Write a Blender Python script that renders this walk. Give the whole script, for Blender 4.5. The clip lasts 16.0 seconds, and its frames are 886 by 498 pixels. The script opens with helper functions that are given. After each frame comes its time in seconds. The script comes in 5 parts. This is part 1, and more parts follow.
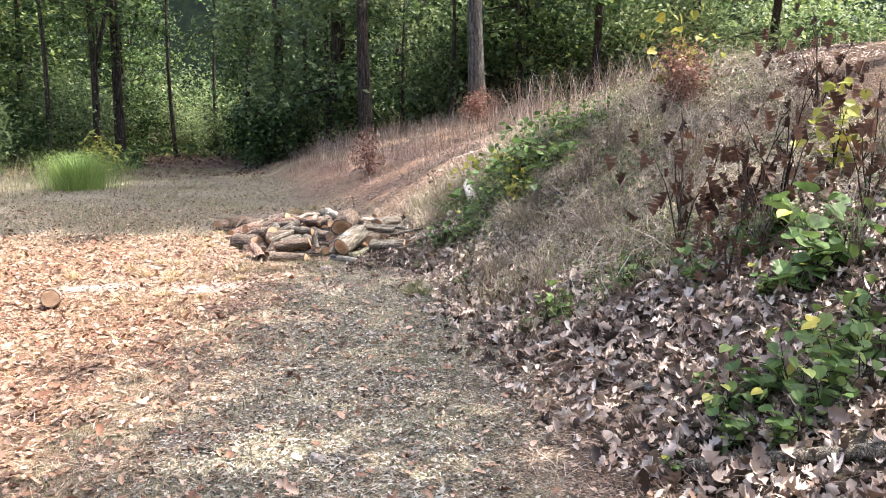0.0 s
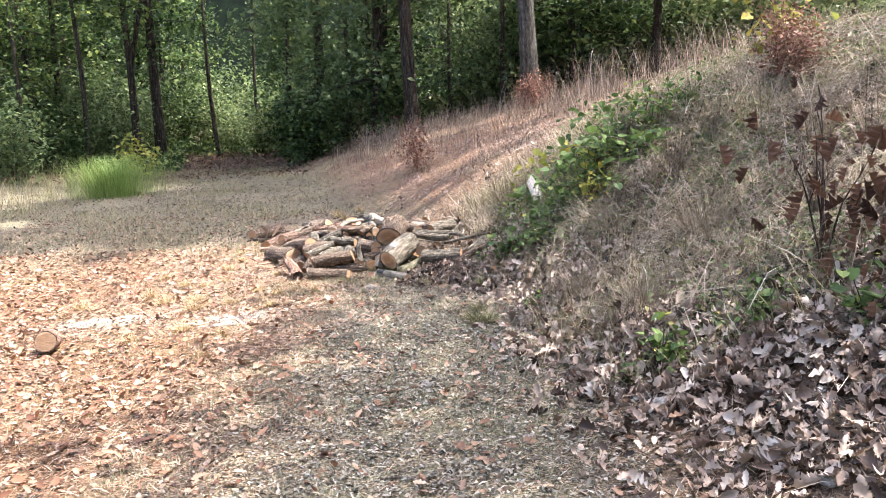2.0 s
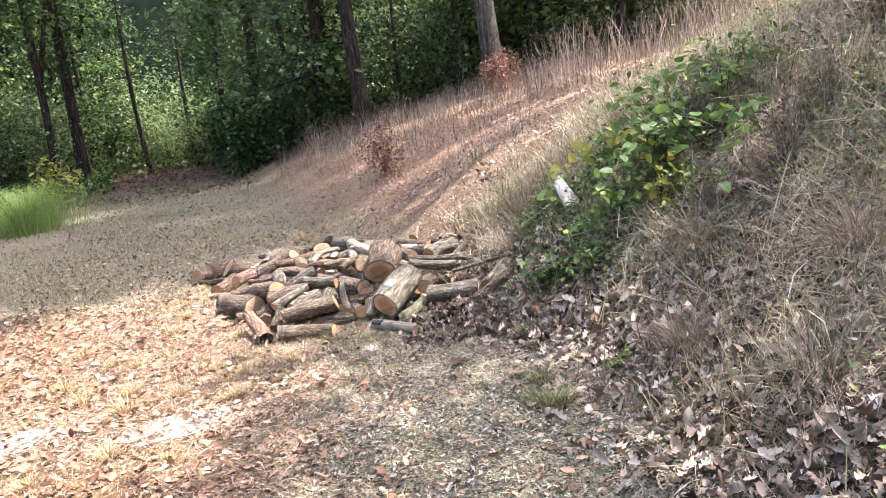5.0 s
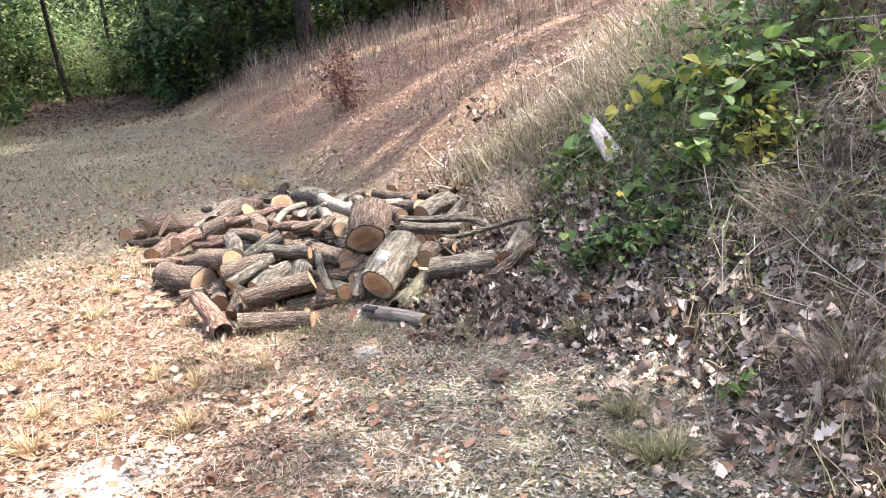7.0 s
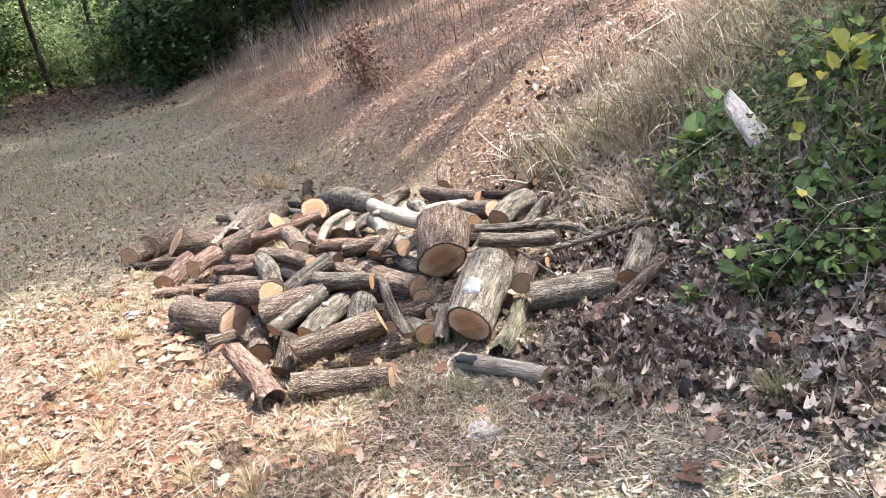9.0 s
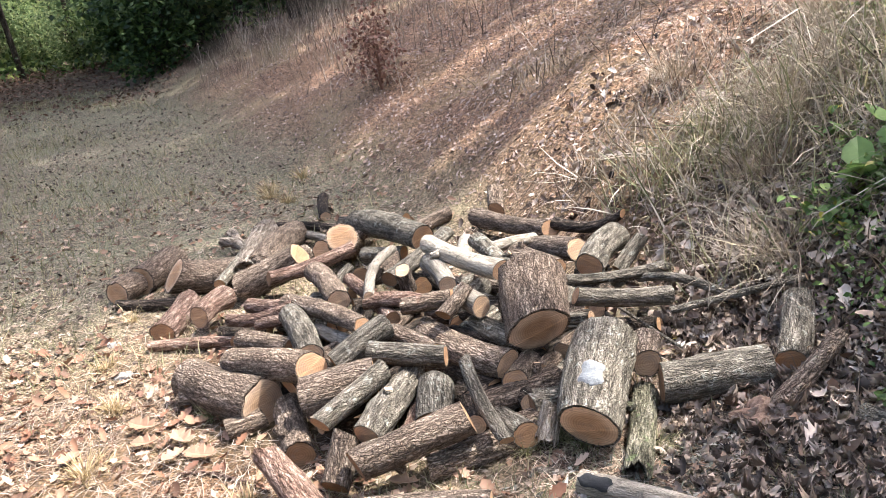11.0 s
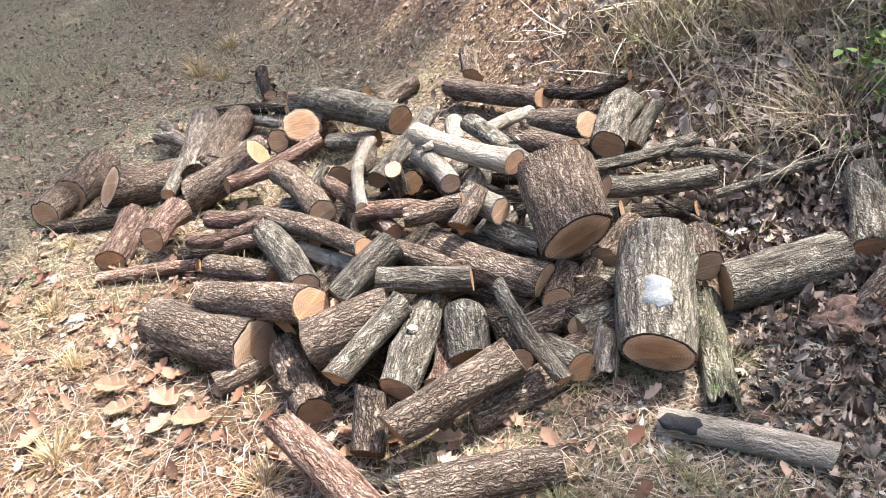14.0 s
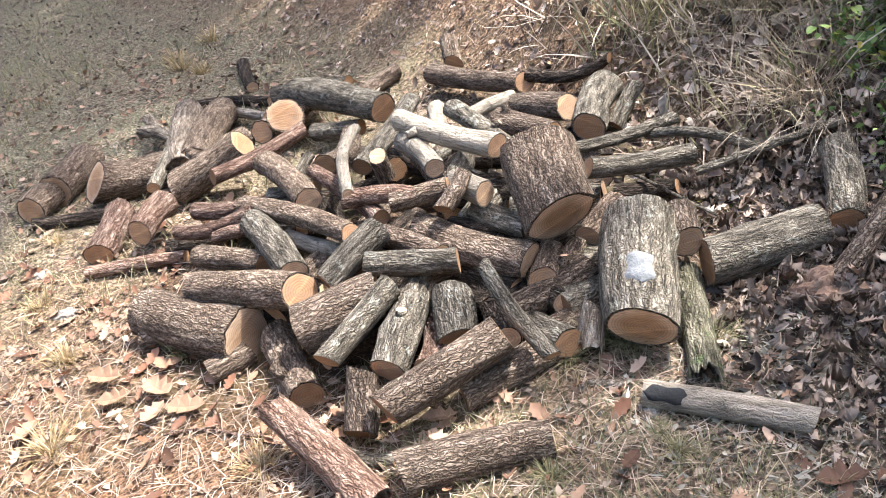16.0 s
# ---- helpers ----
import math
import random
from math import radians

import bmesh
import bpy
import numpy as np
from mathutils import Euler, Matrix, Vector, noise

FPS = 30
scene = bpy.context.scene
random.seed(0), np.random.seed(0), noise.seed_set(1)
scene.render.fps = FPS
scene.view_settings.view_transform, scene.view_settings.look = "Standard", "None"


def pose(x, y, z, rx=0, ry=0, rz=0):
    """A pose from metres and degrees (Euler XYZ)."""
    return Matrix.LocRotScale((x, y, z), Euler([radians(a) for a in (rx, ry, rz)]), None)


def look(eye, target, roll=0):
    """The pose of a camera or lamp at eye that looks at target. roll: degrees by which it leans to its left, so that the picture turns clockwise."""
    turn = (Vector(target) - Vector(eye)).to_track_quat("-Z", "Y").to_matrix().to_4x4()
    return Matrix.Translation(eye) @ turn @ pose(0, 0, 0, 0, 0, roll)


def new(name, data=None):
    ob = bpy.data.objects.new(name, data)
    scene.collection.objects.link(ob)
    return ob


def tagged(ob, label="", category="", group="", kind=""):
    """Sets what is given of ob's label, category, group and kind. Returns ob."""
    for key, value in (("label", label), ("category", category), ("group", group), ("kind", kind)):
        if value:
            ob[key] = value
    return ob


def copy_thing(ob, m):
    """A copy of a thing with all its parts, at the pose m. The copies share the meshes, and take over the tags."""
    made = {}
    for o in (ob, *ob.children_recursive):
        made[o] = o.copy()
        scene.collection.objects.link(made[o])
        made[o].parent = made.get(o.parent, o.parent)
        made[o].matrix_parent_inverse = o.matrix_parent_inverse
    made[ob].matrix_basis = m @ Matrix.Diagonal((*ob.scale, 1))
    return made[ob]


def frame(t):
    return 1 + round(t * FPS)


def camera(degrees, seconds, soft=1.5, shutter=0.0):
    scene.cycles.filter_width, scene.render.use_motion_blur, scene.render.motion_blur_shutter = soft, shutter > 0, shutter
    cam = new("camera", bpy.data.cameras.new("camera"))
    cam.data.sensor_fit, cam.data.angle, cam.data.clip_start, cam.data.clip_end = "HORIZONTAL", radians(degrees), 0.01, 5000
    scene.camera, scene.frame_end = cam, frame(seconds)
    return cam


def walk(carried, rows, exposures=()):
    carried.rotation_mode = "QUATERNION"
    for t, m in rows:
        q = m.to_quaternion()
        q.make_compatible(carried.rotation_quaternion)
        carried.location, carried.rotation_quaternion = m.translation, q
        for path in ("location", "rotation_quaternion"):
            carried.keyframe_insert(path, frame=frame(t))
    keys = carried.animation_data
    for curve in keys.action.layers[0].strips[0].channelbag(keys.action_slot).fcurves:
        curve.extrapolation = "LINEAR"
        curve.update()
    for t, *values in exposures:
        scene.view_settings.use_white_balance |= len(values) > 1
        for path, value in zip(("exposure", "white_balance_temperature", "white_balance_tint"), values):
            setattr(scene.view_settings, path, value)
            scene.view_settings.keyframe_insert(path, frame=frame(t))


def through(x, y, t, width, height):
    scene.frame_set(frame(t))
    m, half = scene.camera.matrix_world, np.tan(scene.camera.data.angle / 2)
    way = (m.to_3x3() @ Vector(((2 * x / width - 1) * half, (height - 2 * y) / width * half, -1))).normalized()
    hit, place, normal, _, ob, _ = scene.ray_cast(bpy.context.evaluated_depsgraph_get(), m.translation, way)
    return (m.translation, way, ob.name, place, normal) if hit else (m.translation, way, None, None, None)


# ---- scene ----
cam = camera(55.0, 16.0, 0.7)
METRES, EYE, TILT, LEAN, TURN = 8.0, 1.55, -9.0, 0.0, 0.0
ROWS = [
    (0.0, 0.0, 0.0, 0.0, -0.0, 0.0, 0.0),
    (0.5, -0.0027, 0.0382, 0.0097, 2.19, -0.12, 0.34),
    (1.0, -0.0119, 0.0679, 0.0166, 2.83, -0.01, 1.56),
    (1.5, -0.0143, 0.11, 0.0211, 3.13, -0.0, 1.51),
    (2.0, -0.0145, 0.1613, 0.0282, 3.38, -0.83, 1.93),
    (2.5, -0.0245, 0.1957, 0.0319, 2.83, -2.6, 3.74),
    (3.0, -0.0264, 0.2468, 0.0384, 0.59, -3.57, 4.61),
    (3.5, -0.0346, 0.2924, 0.0515, 0.55, -3.06, 5.22),
    (4.0, -0.0508, 0.3263, 0.058, 0.29, -0.83, 6.66),
    (6.5, -0.1215, 0.5413, 0.085, -1.91, -4.68, 6.75),
    (7.0, -0.1316, 0.5808, 0.0907, -4.76, -6.83, 6.62),
    (7.5, -0.1394, 0.6228, 0.0907, -6.61, -10.98, 6.76),
    (8.0, -0.1537, 0.6663, 0.1026, -5.63, -10.57, 7.95),
    (8.5, -0.1707, 0.6884, 0.1092, -5.47, -8.78, 8.66),
    (9.0, -0.1772, 0.7273, 0.1102, -5.53, -8.76, 9.38),
    (9.5, -0.1863, 0.7668, 0.1194, -4.79, -8.56, 9.73),
    (12.0, -0.2236, 0.8962, 0.141, -9.44, -14.05, 8.45),
    (12.5, -0.2207, 0.9135, 0.1429, -8.65, -20.59, 11.65),
    (13.0, -0.2267, 0.9172, 0.1502, -9.93, -20.86, 12.77),
    (13.5, -0.2352, 0.9255, 0.1524, -12.31, -21.03, 11.82),
    (14.0, -0.2385, 0.9278, 0.1514, -13.51, -21.65, 12.08),
    (14.5, -0.2385, 0.925, 0.1513, -13.87, -22.58, 12.0),
    (15.0, -0.2372, 0.9237, 0.1497, -14.7, -23.43, 12.61),
    (15.5, -0.2383, 0.922, 0.1508, -15.0, -23.19, 12.95),
    (16.0, -0.2401, 0.9223, 0.1505, -15.0, -22.6, 13.19),
]
walk(cam, [(t, pose(0, 0, EYE, TILT, LEAN, TURN) @ pose(METRES * x, METRES * y, METRES * z, 90 + pitch, roll, yaw)) for t, x, y, z, yaw, pitch, roll in ROWS], [(0.0, 2.7, 6050, 12), (4.0, 2.75, 6050, 12), (9.0, 2.55, 5950, 10), (12.5, 2.36, 5950, 9), (16.0, 2.36, 5950, 9)])

# ---- light ----
SUN_EL, SUN_AZ = radians(62), radians(12)   # height, and turn from +x towards +y
TO_SUN = Vector((math.cos(SUN_EL) * math.cos(SUN_AZ), math.cos(SUN_EL) * math.sin(SUN_AZ), math.sin(SUN_EL)))
world = bpy.data.worlds.new("world")
scene.world = world
world.use_nodes = True
wn = world.node_tree.nodes
sky = wn.new("ShaderNodeTexSky")
sky.sky_type, sky.sun_disc = "NISHITA", False
sky.dust_density, sky.ozone_density = 6.0, 0.4
sky.sun_elevation, sky.sun_rotation = SUN_EL, radians(90) - SUN_AZ
wn["Background"].inputs["Strength"].default_value = 0.125
world.node_tree.links.new(sky.outputs[0], wn["Background"].inputs["Color"])
sun_data = bpy.data.lights.new("sun", "SUN")
sun_data.energy, sun_data.angle, sun_data.color = 2.45, radians(0.6), (1.0, 0.93, 0.82)
sun = new("sun", sun_data)
sun.matrix_world = look(TO_SUN * 40, (0, 0, 0))

rng = np.random.default_rng(7)


# ---- lie of the land ----
def ramp(y, ys, vs):
    return np.interp(y, ys, vs)


def toe_x(y):
    """Foot of the bank."""
    return ramp(y, [-6, 2, 4.7, 6, 7.5, 8.5, 9, 10, 11, 12, 13, 15, 20, 26, 40, 80], [3.2, 1.6, 0.72, 0.42, 0.14, -0.08, -0.2, -0.38, -0.72, -1.15, -1.6, -2.4, -4.0, -6.0, -9.0, -16])


def ground_z(x, y):
    """Height of the ground: a level track with a bank rising from its foot, and a low rise to the woods on the other side."""
    x, y = np.asarray(x, float), np.asarray(y, float)
    d = x - toe_x(y)
    d = 0.5 * (d + np.sqrt(d * d + 0.05)) - 0.02
    d = np.maximum(d, 0)
    slope = ramp(y, [-6, 2, 4, 6, 7.5, 9, 10, 12, 14, 20, 30], [0.3, 0.4, 0.5, 0.46, 0.6, 0.98, 1.0, 0.77, 0.54, 0.42, 0.35])
    top = ramp(y, [-6, 4, 8, 14, 20, 30], [2.6, 2.9, 3.0, 2.3, 2.1, 2.1])
    z = top * (1 - np.exp(-d * slope / top))
    bumps = 0.05 * np.sin(x * 2.1 + 0.7 * y) * np.sin(y * 1.7 - 0.6 * x) + 0.03 * np.sin(x * 5.3 + 1.3) * np.sin(y * 4.7 + x)
    z = z + bumps * np.clip(d * 1.2, 0.0, 1.0)
    z = z - 0.05 * np.clip((-1.2 - x) / 1.5, 0, 1) * np.clip((13 - y) / 4, 0, 1)
    left = np.clip((-7.5 - 0.22 * np.maximum(y - 10, 0) - x) / 6, 0, 3)
    z = z + 0.5 * left + 0.012 * np.sin(3.1 * x + y) * np.sin(2.3 * y)
    z = z + 0.012 * np.maximum(y - 24, 0)
    return z


def gz(x, y):
    return float(ground_z(x, y))


# ---- building helpers ----
def mesh_of(name, verts, faces, mat, smooth=True):
    """A mesh from an array of points and an array of triangles or quads (or a list of both kinds)."""
    me = bpy.data.meshes.new(name)
    if isinstance(faces, np.ndarray):
        n, k = faces.shape
        me.vertices.add(len(verts))
        me.vertices.foreach_set("co", np.asarray(verts, np.float32).ravel())
        me.loops.add(n * k)
        me.loops.foreach_set("vertex_index", faces.astype(np.int32).ravel())
        me.polygons.add(n)
        me.polygons.foreach_set("loop_start", np.arange(0, n * k, k, dtype=np.int32))
        me.update(calc_edges=True)
    else:
        me.from_pydata([tuple(v) for v in verts], [], faces)
        me.update()
    me.polygons.foreach_set("use_smooth", np.full(len(me.polygons), smooth))
    if mat:
        me.materials.append(mat)
    return me


def part(name, me, parent, label=""):
    ob = new(name, me)
    ob.parent = parent
    return tagged(ob, label)


def turns(yaw, pitch, roll):
    """Rotation matrices, one a row, for arrays of angles."""
    cy, sy, cp, sp, cr, sr = np.cos(yaw), np.sin(yaw), np.cos(pitch), np.sin(pitch), np.cos(roll), np.sin(roll)
    o, i = np.zeros_like(cy), np.ones_like(cy)
    z = np.stack([cy, -sy, o, sy, cy, o, o, o, i], -1).reshape(-1, 3, 3)
    x = np.stack([i, o, o, o, cp, -sp, o, sp, cp], -1).reshape(-1, 3, 3)
    y = np.stack([cr, o, sr, o, i, o, -sr, o, cr], -1).reshape(-1, 3, 3)
    return z @ x @ y


def scatter(shape, pos, rot, size):
    """Copies of one small shape (points, faces) at many places, as one set of points and faces."""
    tv, tf = shape
    size = np.asarray(size, float)
    size = size[:, None, None] if size.ndim == 1 else size[:, None, :]
    v = np.einsum("nij,nkj->nki", rot, tv[None] * size) + pos[:, None, :]
    f = tf[None] + (np.arange(len(pos)) * len(tv))[:, None, None]
    return v.reshape(-1, 3), f.reshape(-1, tf.shape[1])


def tube(points, radii, sides=10, cap=True, rough=0.0, seed=0.0, squash=1.0):
    """A tapered, uneven tube along a line of points."""
    pts = np.asarray(points, float)
    n = len(pts)
    tang = np.gradient(pts, axis=0)
    tang /= np.linalg.norm(tang, axis=1)[:, None] + 1e-9
    ref = np.array([0.0, 0.0, 1.0]) if abs(tang[0, 2]) < 0.9 else np.array([1.0, 0.0, 0.0])
    verts = []
    for i in range(n):
        u = np.cross(tang[i], ref)
        u /= np.linalg.norm(u) + 1e-9
        w = np.cross(tang[i], u)
        for k in range(sides):
            a = 2 * math.pi * k / sides
            r = radii[i]
            if rough:
                r *= 1 + rough * noise.noise((math.cos(a) * 1.6 + seed, math.sin(a) * 1.6, i * 0.55 + seed)) + 0.5 * rough * noise.noise((math.cos(a) * 5 + seed, math.sin(a) * 5, i * 1.3))
            verts.append(pts[i] + u * (math.cos(a) * r) + w * (math.sin(a) * r * squash))
    faces = [(i * sides + k, i * sides + (k + 1) % sides, (i + 1) * sides + (k + 1) % sides, (i + 1) * sides + k) for i in range(n - 1) for k in range(sides)]
    if cap:
        verts += [pts[0], pts[-1]]
        a, b = n * sides, n * sides + 1
        faces += [(a, (k + 1) % sides, k, k) for k in range(sides)]
        faces += [(b, (n - 1) * sides + k, (n - 1) * sides + (k + 1) % sides, (n - 1) * sides + (k + 1) % sides) for k in range(sides)]
    return np.array(verts), faces


def clean(faces):
    return [tuple(dict.fromkeys(f)) for f in faces]


def join(sets):
    """Several (points, faces) as one."""
    vs, fs, n = [], [], 0
    for v, f in sets:
        vs.append(np.asarray(v))
        fs += [tuple(i + n for i in face) for face in clean(f)]
        n += len(v)
    return np.concatenate(vs), fs


# small shapes: a leaf lying along +y with its midrib folded, a lobed dry leaf, a blade of grass
LEAF = (np.array([[0, 0, 0], [0.30, 0.42, 0.07], [0.0, 0.5, 0.0], [-0.30, 0.42, 0.07], [0.0, 1.0, -0.07]]), np.array([[0, 1, 2], [0, 2, 3], [1, 4, 2], [3, 2, 4]]))
SPRAY = (np.array([[0, 0, 0], [0.34, 0.5, 0.05], [0, 1.0, -0.08], [-0.34, 0.5, 0.05]]), np.array([[0, 1, 2], [0, 2, 3]]))

ROUND = (np.array([[0, 0.5, -0.03], [0, 0.06, 0], [0.24, 0, 0.05], [0.44, 0.26, 0.09], [0.38, 0.60, 0.06], [0.18, 0.86, 0.0], [0, 1.02, -0.08], [-0.18, 0.86, 0.0], [-0.38, 0.60, 0.06], [-0.44, 0.26, 0.09], [-0.24, 0, 0.05]]),
         np.array([[0, i, i % 10 + 1] for i in range(1, 11)]))


def dry_leaf(across, along, twist):
    """A dry lobed oak leaf along +y, rolled across and arched along."""
    ts, ws = [0.10, 0.24, 0.34, 0.50, 0.60, 0.76, 0.86], [0.08, 0.25, 0.17, 0.33, 0.20, 0.26, 0.15]
    pts = [(0, 0)] + [(s * w, t + (0.05 if s * w > 0.2 else 0.0) * (-1) ** k) for k, (t, w) in enumerate(zip(ts, ws)) for s in (-1, 0, 1)] + [(0, 1.0)]
    v = np.array([(x * (1 - 0.35 * abs(across) * abs(x)), y, across * x * x * 3.2 + along * (y - 0.5) ** 2 * 1.6 + twist * x * (y - 0.4)) for x, y in pts])
    f = [(0, 2, 1), (0, 3, 2)]
    for i in range(1, 19, 3):
        f += [(i, i + 1, i + 4), (i, i + 4, i + 3), (i + 1, i + 2, i + 5), (i + 1, i + 5, i + 4)]
    f += [(19, 20, 22), (20, 21, 22)]
    return v, np.array(f)


DRY = dry_leaf(0.5, 0.25, 0.3)
CURLS = [dry_leaf(0.9, 0.4, 0.5), dry_leaf(-0.7, -0.5, -0.6), dry_leaf(1.7, 0.15, 0.9)]
BLADE = (np.array([[-0.012, 0, 0], [0.012, 0, 0], [0.010, 0.06, 0.45], [-0.010, 0.06, 0.45], [0.006, 0.20, 0.80], [-0.006, 0.20, 0.80], [0, 0.42, 0.98]]),
         np.array([[0, 1, 2], [0, 2, 3], [3, 2, 4], [3, 4, 5], [5, 4, 6]]))
STRAW = (np.array([[-0.5, -0.012, 0], [-0.5, 0.012, 0], [0.0, 0.05, 0.03], [0.0, 0.02, 0.03], [0.5, 0.0, 0.0]]), np.array([[0, 3, 2], [0, 2, 1], [3, 4, 2]]))


# ---- materials ----
def nodes_of(name):
    mat = bpy.data.materials.new(name)
    mat.use_nodes = True
    nt = mat.node_tree
    return mat, nt, nt.nodes["Principled BSDF"], nt.nodes["Material Output"]


def put(nt, kind, **values):
    nd = nt.nodes.new(kind)
    for k, v in values.items():
        nd.inputs[k.replace("_", " ")].default_value = v
    return nd


def noise_node(nt, coord, scale, detail=4.0, rough=0.6, stretch=(1, 1, 1)):
    mp = put(nt, "ShaderNodeMapping", Scale=stretch)
    nt.links.new(coord, mp.inputs["Vector"])
    nd = put(nt, "ShaderNodeTexNoise", Scale=scale, Detail=detail, Roughness=rough)
    nt.links.new(mp.outputs[0], nd.inputs["Vector"])
    return nd.outputs["Fac"]


def ramp_node(nt, fac, stops):
    nd = nt.nodes.new("ShaderNodeValToRGB")
    el = nd.color_ramp.elements
    while len(el) < len(stops):
        el.new(0.5)
    for e, (p, c) in zip(el, stops):
        e.position, e.color = p, (*c, 1)
    nt.links.new(fac, nd.inputs[0])
    return nd.outputs[0]


def mix_node(nt, fac, a, b, mode="MIX"):
    nd = nt.nodes.new("ShaderNodeMix")
    nd.data_type, nd.blend_type = "RGBA", mode
    for value, slot in ((fac, 0), (a, 6), (b, 7)):
        if isinstance(value, (int, float)):
            nd.inputs[slot].default_value = value
        elif isinstance(value, tuple):
            nd.inputs[slot].default_value = (*value, 1)
        else:
            nt.links.new(value, nd.inputs[slot])
    return nd.outputs[2]


def bump_node(nt, bsdf, height, strength, distance):
    nd = put(nt, "ShaderNodeBump", Strength=strength, Distance=distance)
    nt.links.new(height, nd.inputs["Height"])
    nt.links.new(nd.outputs[0], bsdf.inputs["Normal"])


def foliage_mat(name, stops, through=0.35, rough=0.55):
    """Leaves or blades: a colour for each, light passing through."""
    mat, nt, bsdf, out = nodes_of(name)
    geo = nt.nodes.new("ShaderNodeNewGeometry")
    obj = nt.nodes.new("ShaderNodeObjectInfo")
    tone = nt.nodes.new("ShaderNodeMath")
    tone.operation = "MULTIPLY_ADD"
    nt.links.new(obj.outputs["Random"], tone.inputs[0])
    tone.inputs[1].default_value = 0.25
    sub = nt.nodes.new("ShaderNodeMath")
    sub.operation = "MULTIPLY_ADD"
    nt.links.new(geo.outputs["Random Per Island"], sub.inputs[0])
    sub.inputs[1].default_value, sub.inputs[2].default_value = 0.85, -0.05
    nt.links.new(sub.outputs[0], tone.inputs[2])
    col = ramp_node(nt, tone.outputs[0], stops)
    spots = noise_node(nt, geo.outputs["Position"], 30.0, 3)
    col = mix_node(nt, 0.35, col, ramp_node(nt, spots, [(0.3, (0.35, 0.35, 0.35)), (0.7, (1, 1, 1))]), "MULTIPLY")
    nt.links.new(col, bsdf.inputs["Base Color"])
    bsdf.inputs["Roughness"].default_value = rough
    bsdf.inputs["Specular IOR Level"].default_value = 0.3
    tr = nt.nodes.new("ShaderNodeBsdfTranslucent")
    nt.links.new(col, tr.inputs["Color"])
    mx = nt.nodes.new("ShaderNodeMixShader")
    mx.inputs[0].default_value = through
    nt.links.new(bsdf.outputs[0], mx.inputs[1])
    nt.links.new(tr.outputs[0], mx.inputs[2])
    nt.links.new(mx.outputs[0], out.inputs["Surface"])
    return mat


def bark_mat(name, dark, mid, light, furrow=0.6, patches=None, scale=1.0, relief=1.0):
    """Bark in a log's own coordinates: furrows along its length, patches of lichen."""
    mat, nt, bsdf, out = nodes_of(name)
    tc = nt.nodes.new("ShaderNodeTexCoord")
    obj = nt.nodes.new("ShaderNodeObjectInfo")
    off = nt.nodes.new("ShaderNodeVectorMath")
    off.operation = "MULTIPLY_ADD"
    comb = nt.nodes.new("ShaderNodeCombineXYZ")
    nt.links.new(obj.outputs["Random"], comb.inputs[2])
    nt.links.new(comb.outputs[0], off.inputs[0])
    off.inputs[1].default_value = (0, 0, 13)
    nt.links.new(tc.outputs["Object"], off.inputs[2])
    co = off.outputs[0]
    ridges = noise_node(nt, co, 62 * scale, 8, 0.70, (1, 1, 0.15))
    wob = put(nt, "ShaderNodeTexNoise", Scale=45 * scale, Detail=4.0)
    nt.links.new(co, wob.inputs["Vector"])
    warp = nt.nodes.new("ShaderNodeVectorMath")
    warp.operation = "MULTIPLY_ADD"
    nt.links.new(wob.outputs["Color"], warp.inputs[0])
    warp.inputs[1].default_value = (0.035 / scale,) * 3
    nt.links.new(co, warp.inputs[2])
    mp = put(nt, "ShaderNodeMapping", Scale=(1, 1, 0.20))
    nt.links.new(warp.outputs[0], mp.inputs["Vector"])
    vor = put(nt, "ShaderNodeTexVoronoi", Scale=95 * scale)
    vor.feature = "DISTANCE_TO_EDGE"
    nt.links.new(mp.outputs[0], vor.inputs["Vector"])
    grain = noise_node(nt, co, 240 * scale, 4, 0.7)
    broad = noise_node(nt, co, 9, 3, 0.6)
    col = ramp_node(nt, ridges, [(0.36, dark), (0.49, mid), (0.62, light)])
    crack = ramp_node(nt, vor.outputs["Distance"], [(0.0, (0.07, 0.06, 0.05)), (0.13, (0.62, 0.59, 0.56)), (0.34, (1.05, 1.05, 1.05))])
    col = mix_node(nt, furrow, col, crack, "MULTIPLY")
    col = mix_node(nt, 0.5, col, ramp_node(nt, broad, [(0.3, (0.55, 0.53, 0.5)), (0.7, (1.25, 1.2, 1.15))]), "MULTIPLY")
    col = mix_node(nt, 0.35, col, ramp_node(nt, grain, [(0.33, (0.45, 0.43, 0.41)), (0.67, (1.4, 1.37, 1.33))]), "MULTIPLY")
    if patches:
        lichen = noise_node(nt, co, 22, 5, 0.7)
        col = mix_node(nt, ramp_node(nt, lichen, [(0.58, (0, 0, 0)), (0.66, (0.75, 0.75, 0.75))]), col, patches)
    hue = mix_node(nt, obj.outputs["Random"], (0.72, 0.7, 0.7), (1.2, 1.16, 1.12))
    col = mix_node(nt, 1.0, col, hue, "MULTIPLY")
    nt.links.new(col, bsdf.inputs["Base Color"])
    bsdf.inputs["Roughness"].default_value = 0.9
    bsdf.inputs["Specular IOR Level"].default_value = 0.2
    height = mix_node(nt, 0.5, ridges, crack)
    bump_node(nt, bsdf, height, relief, 0.02)
    return mat


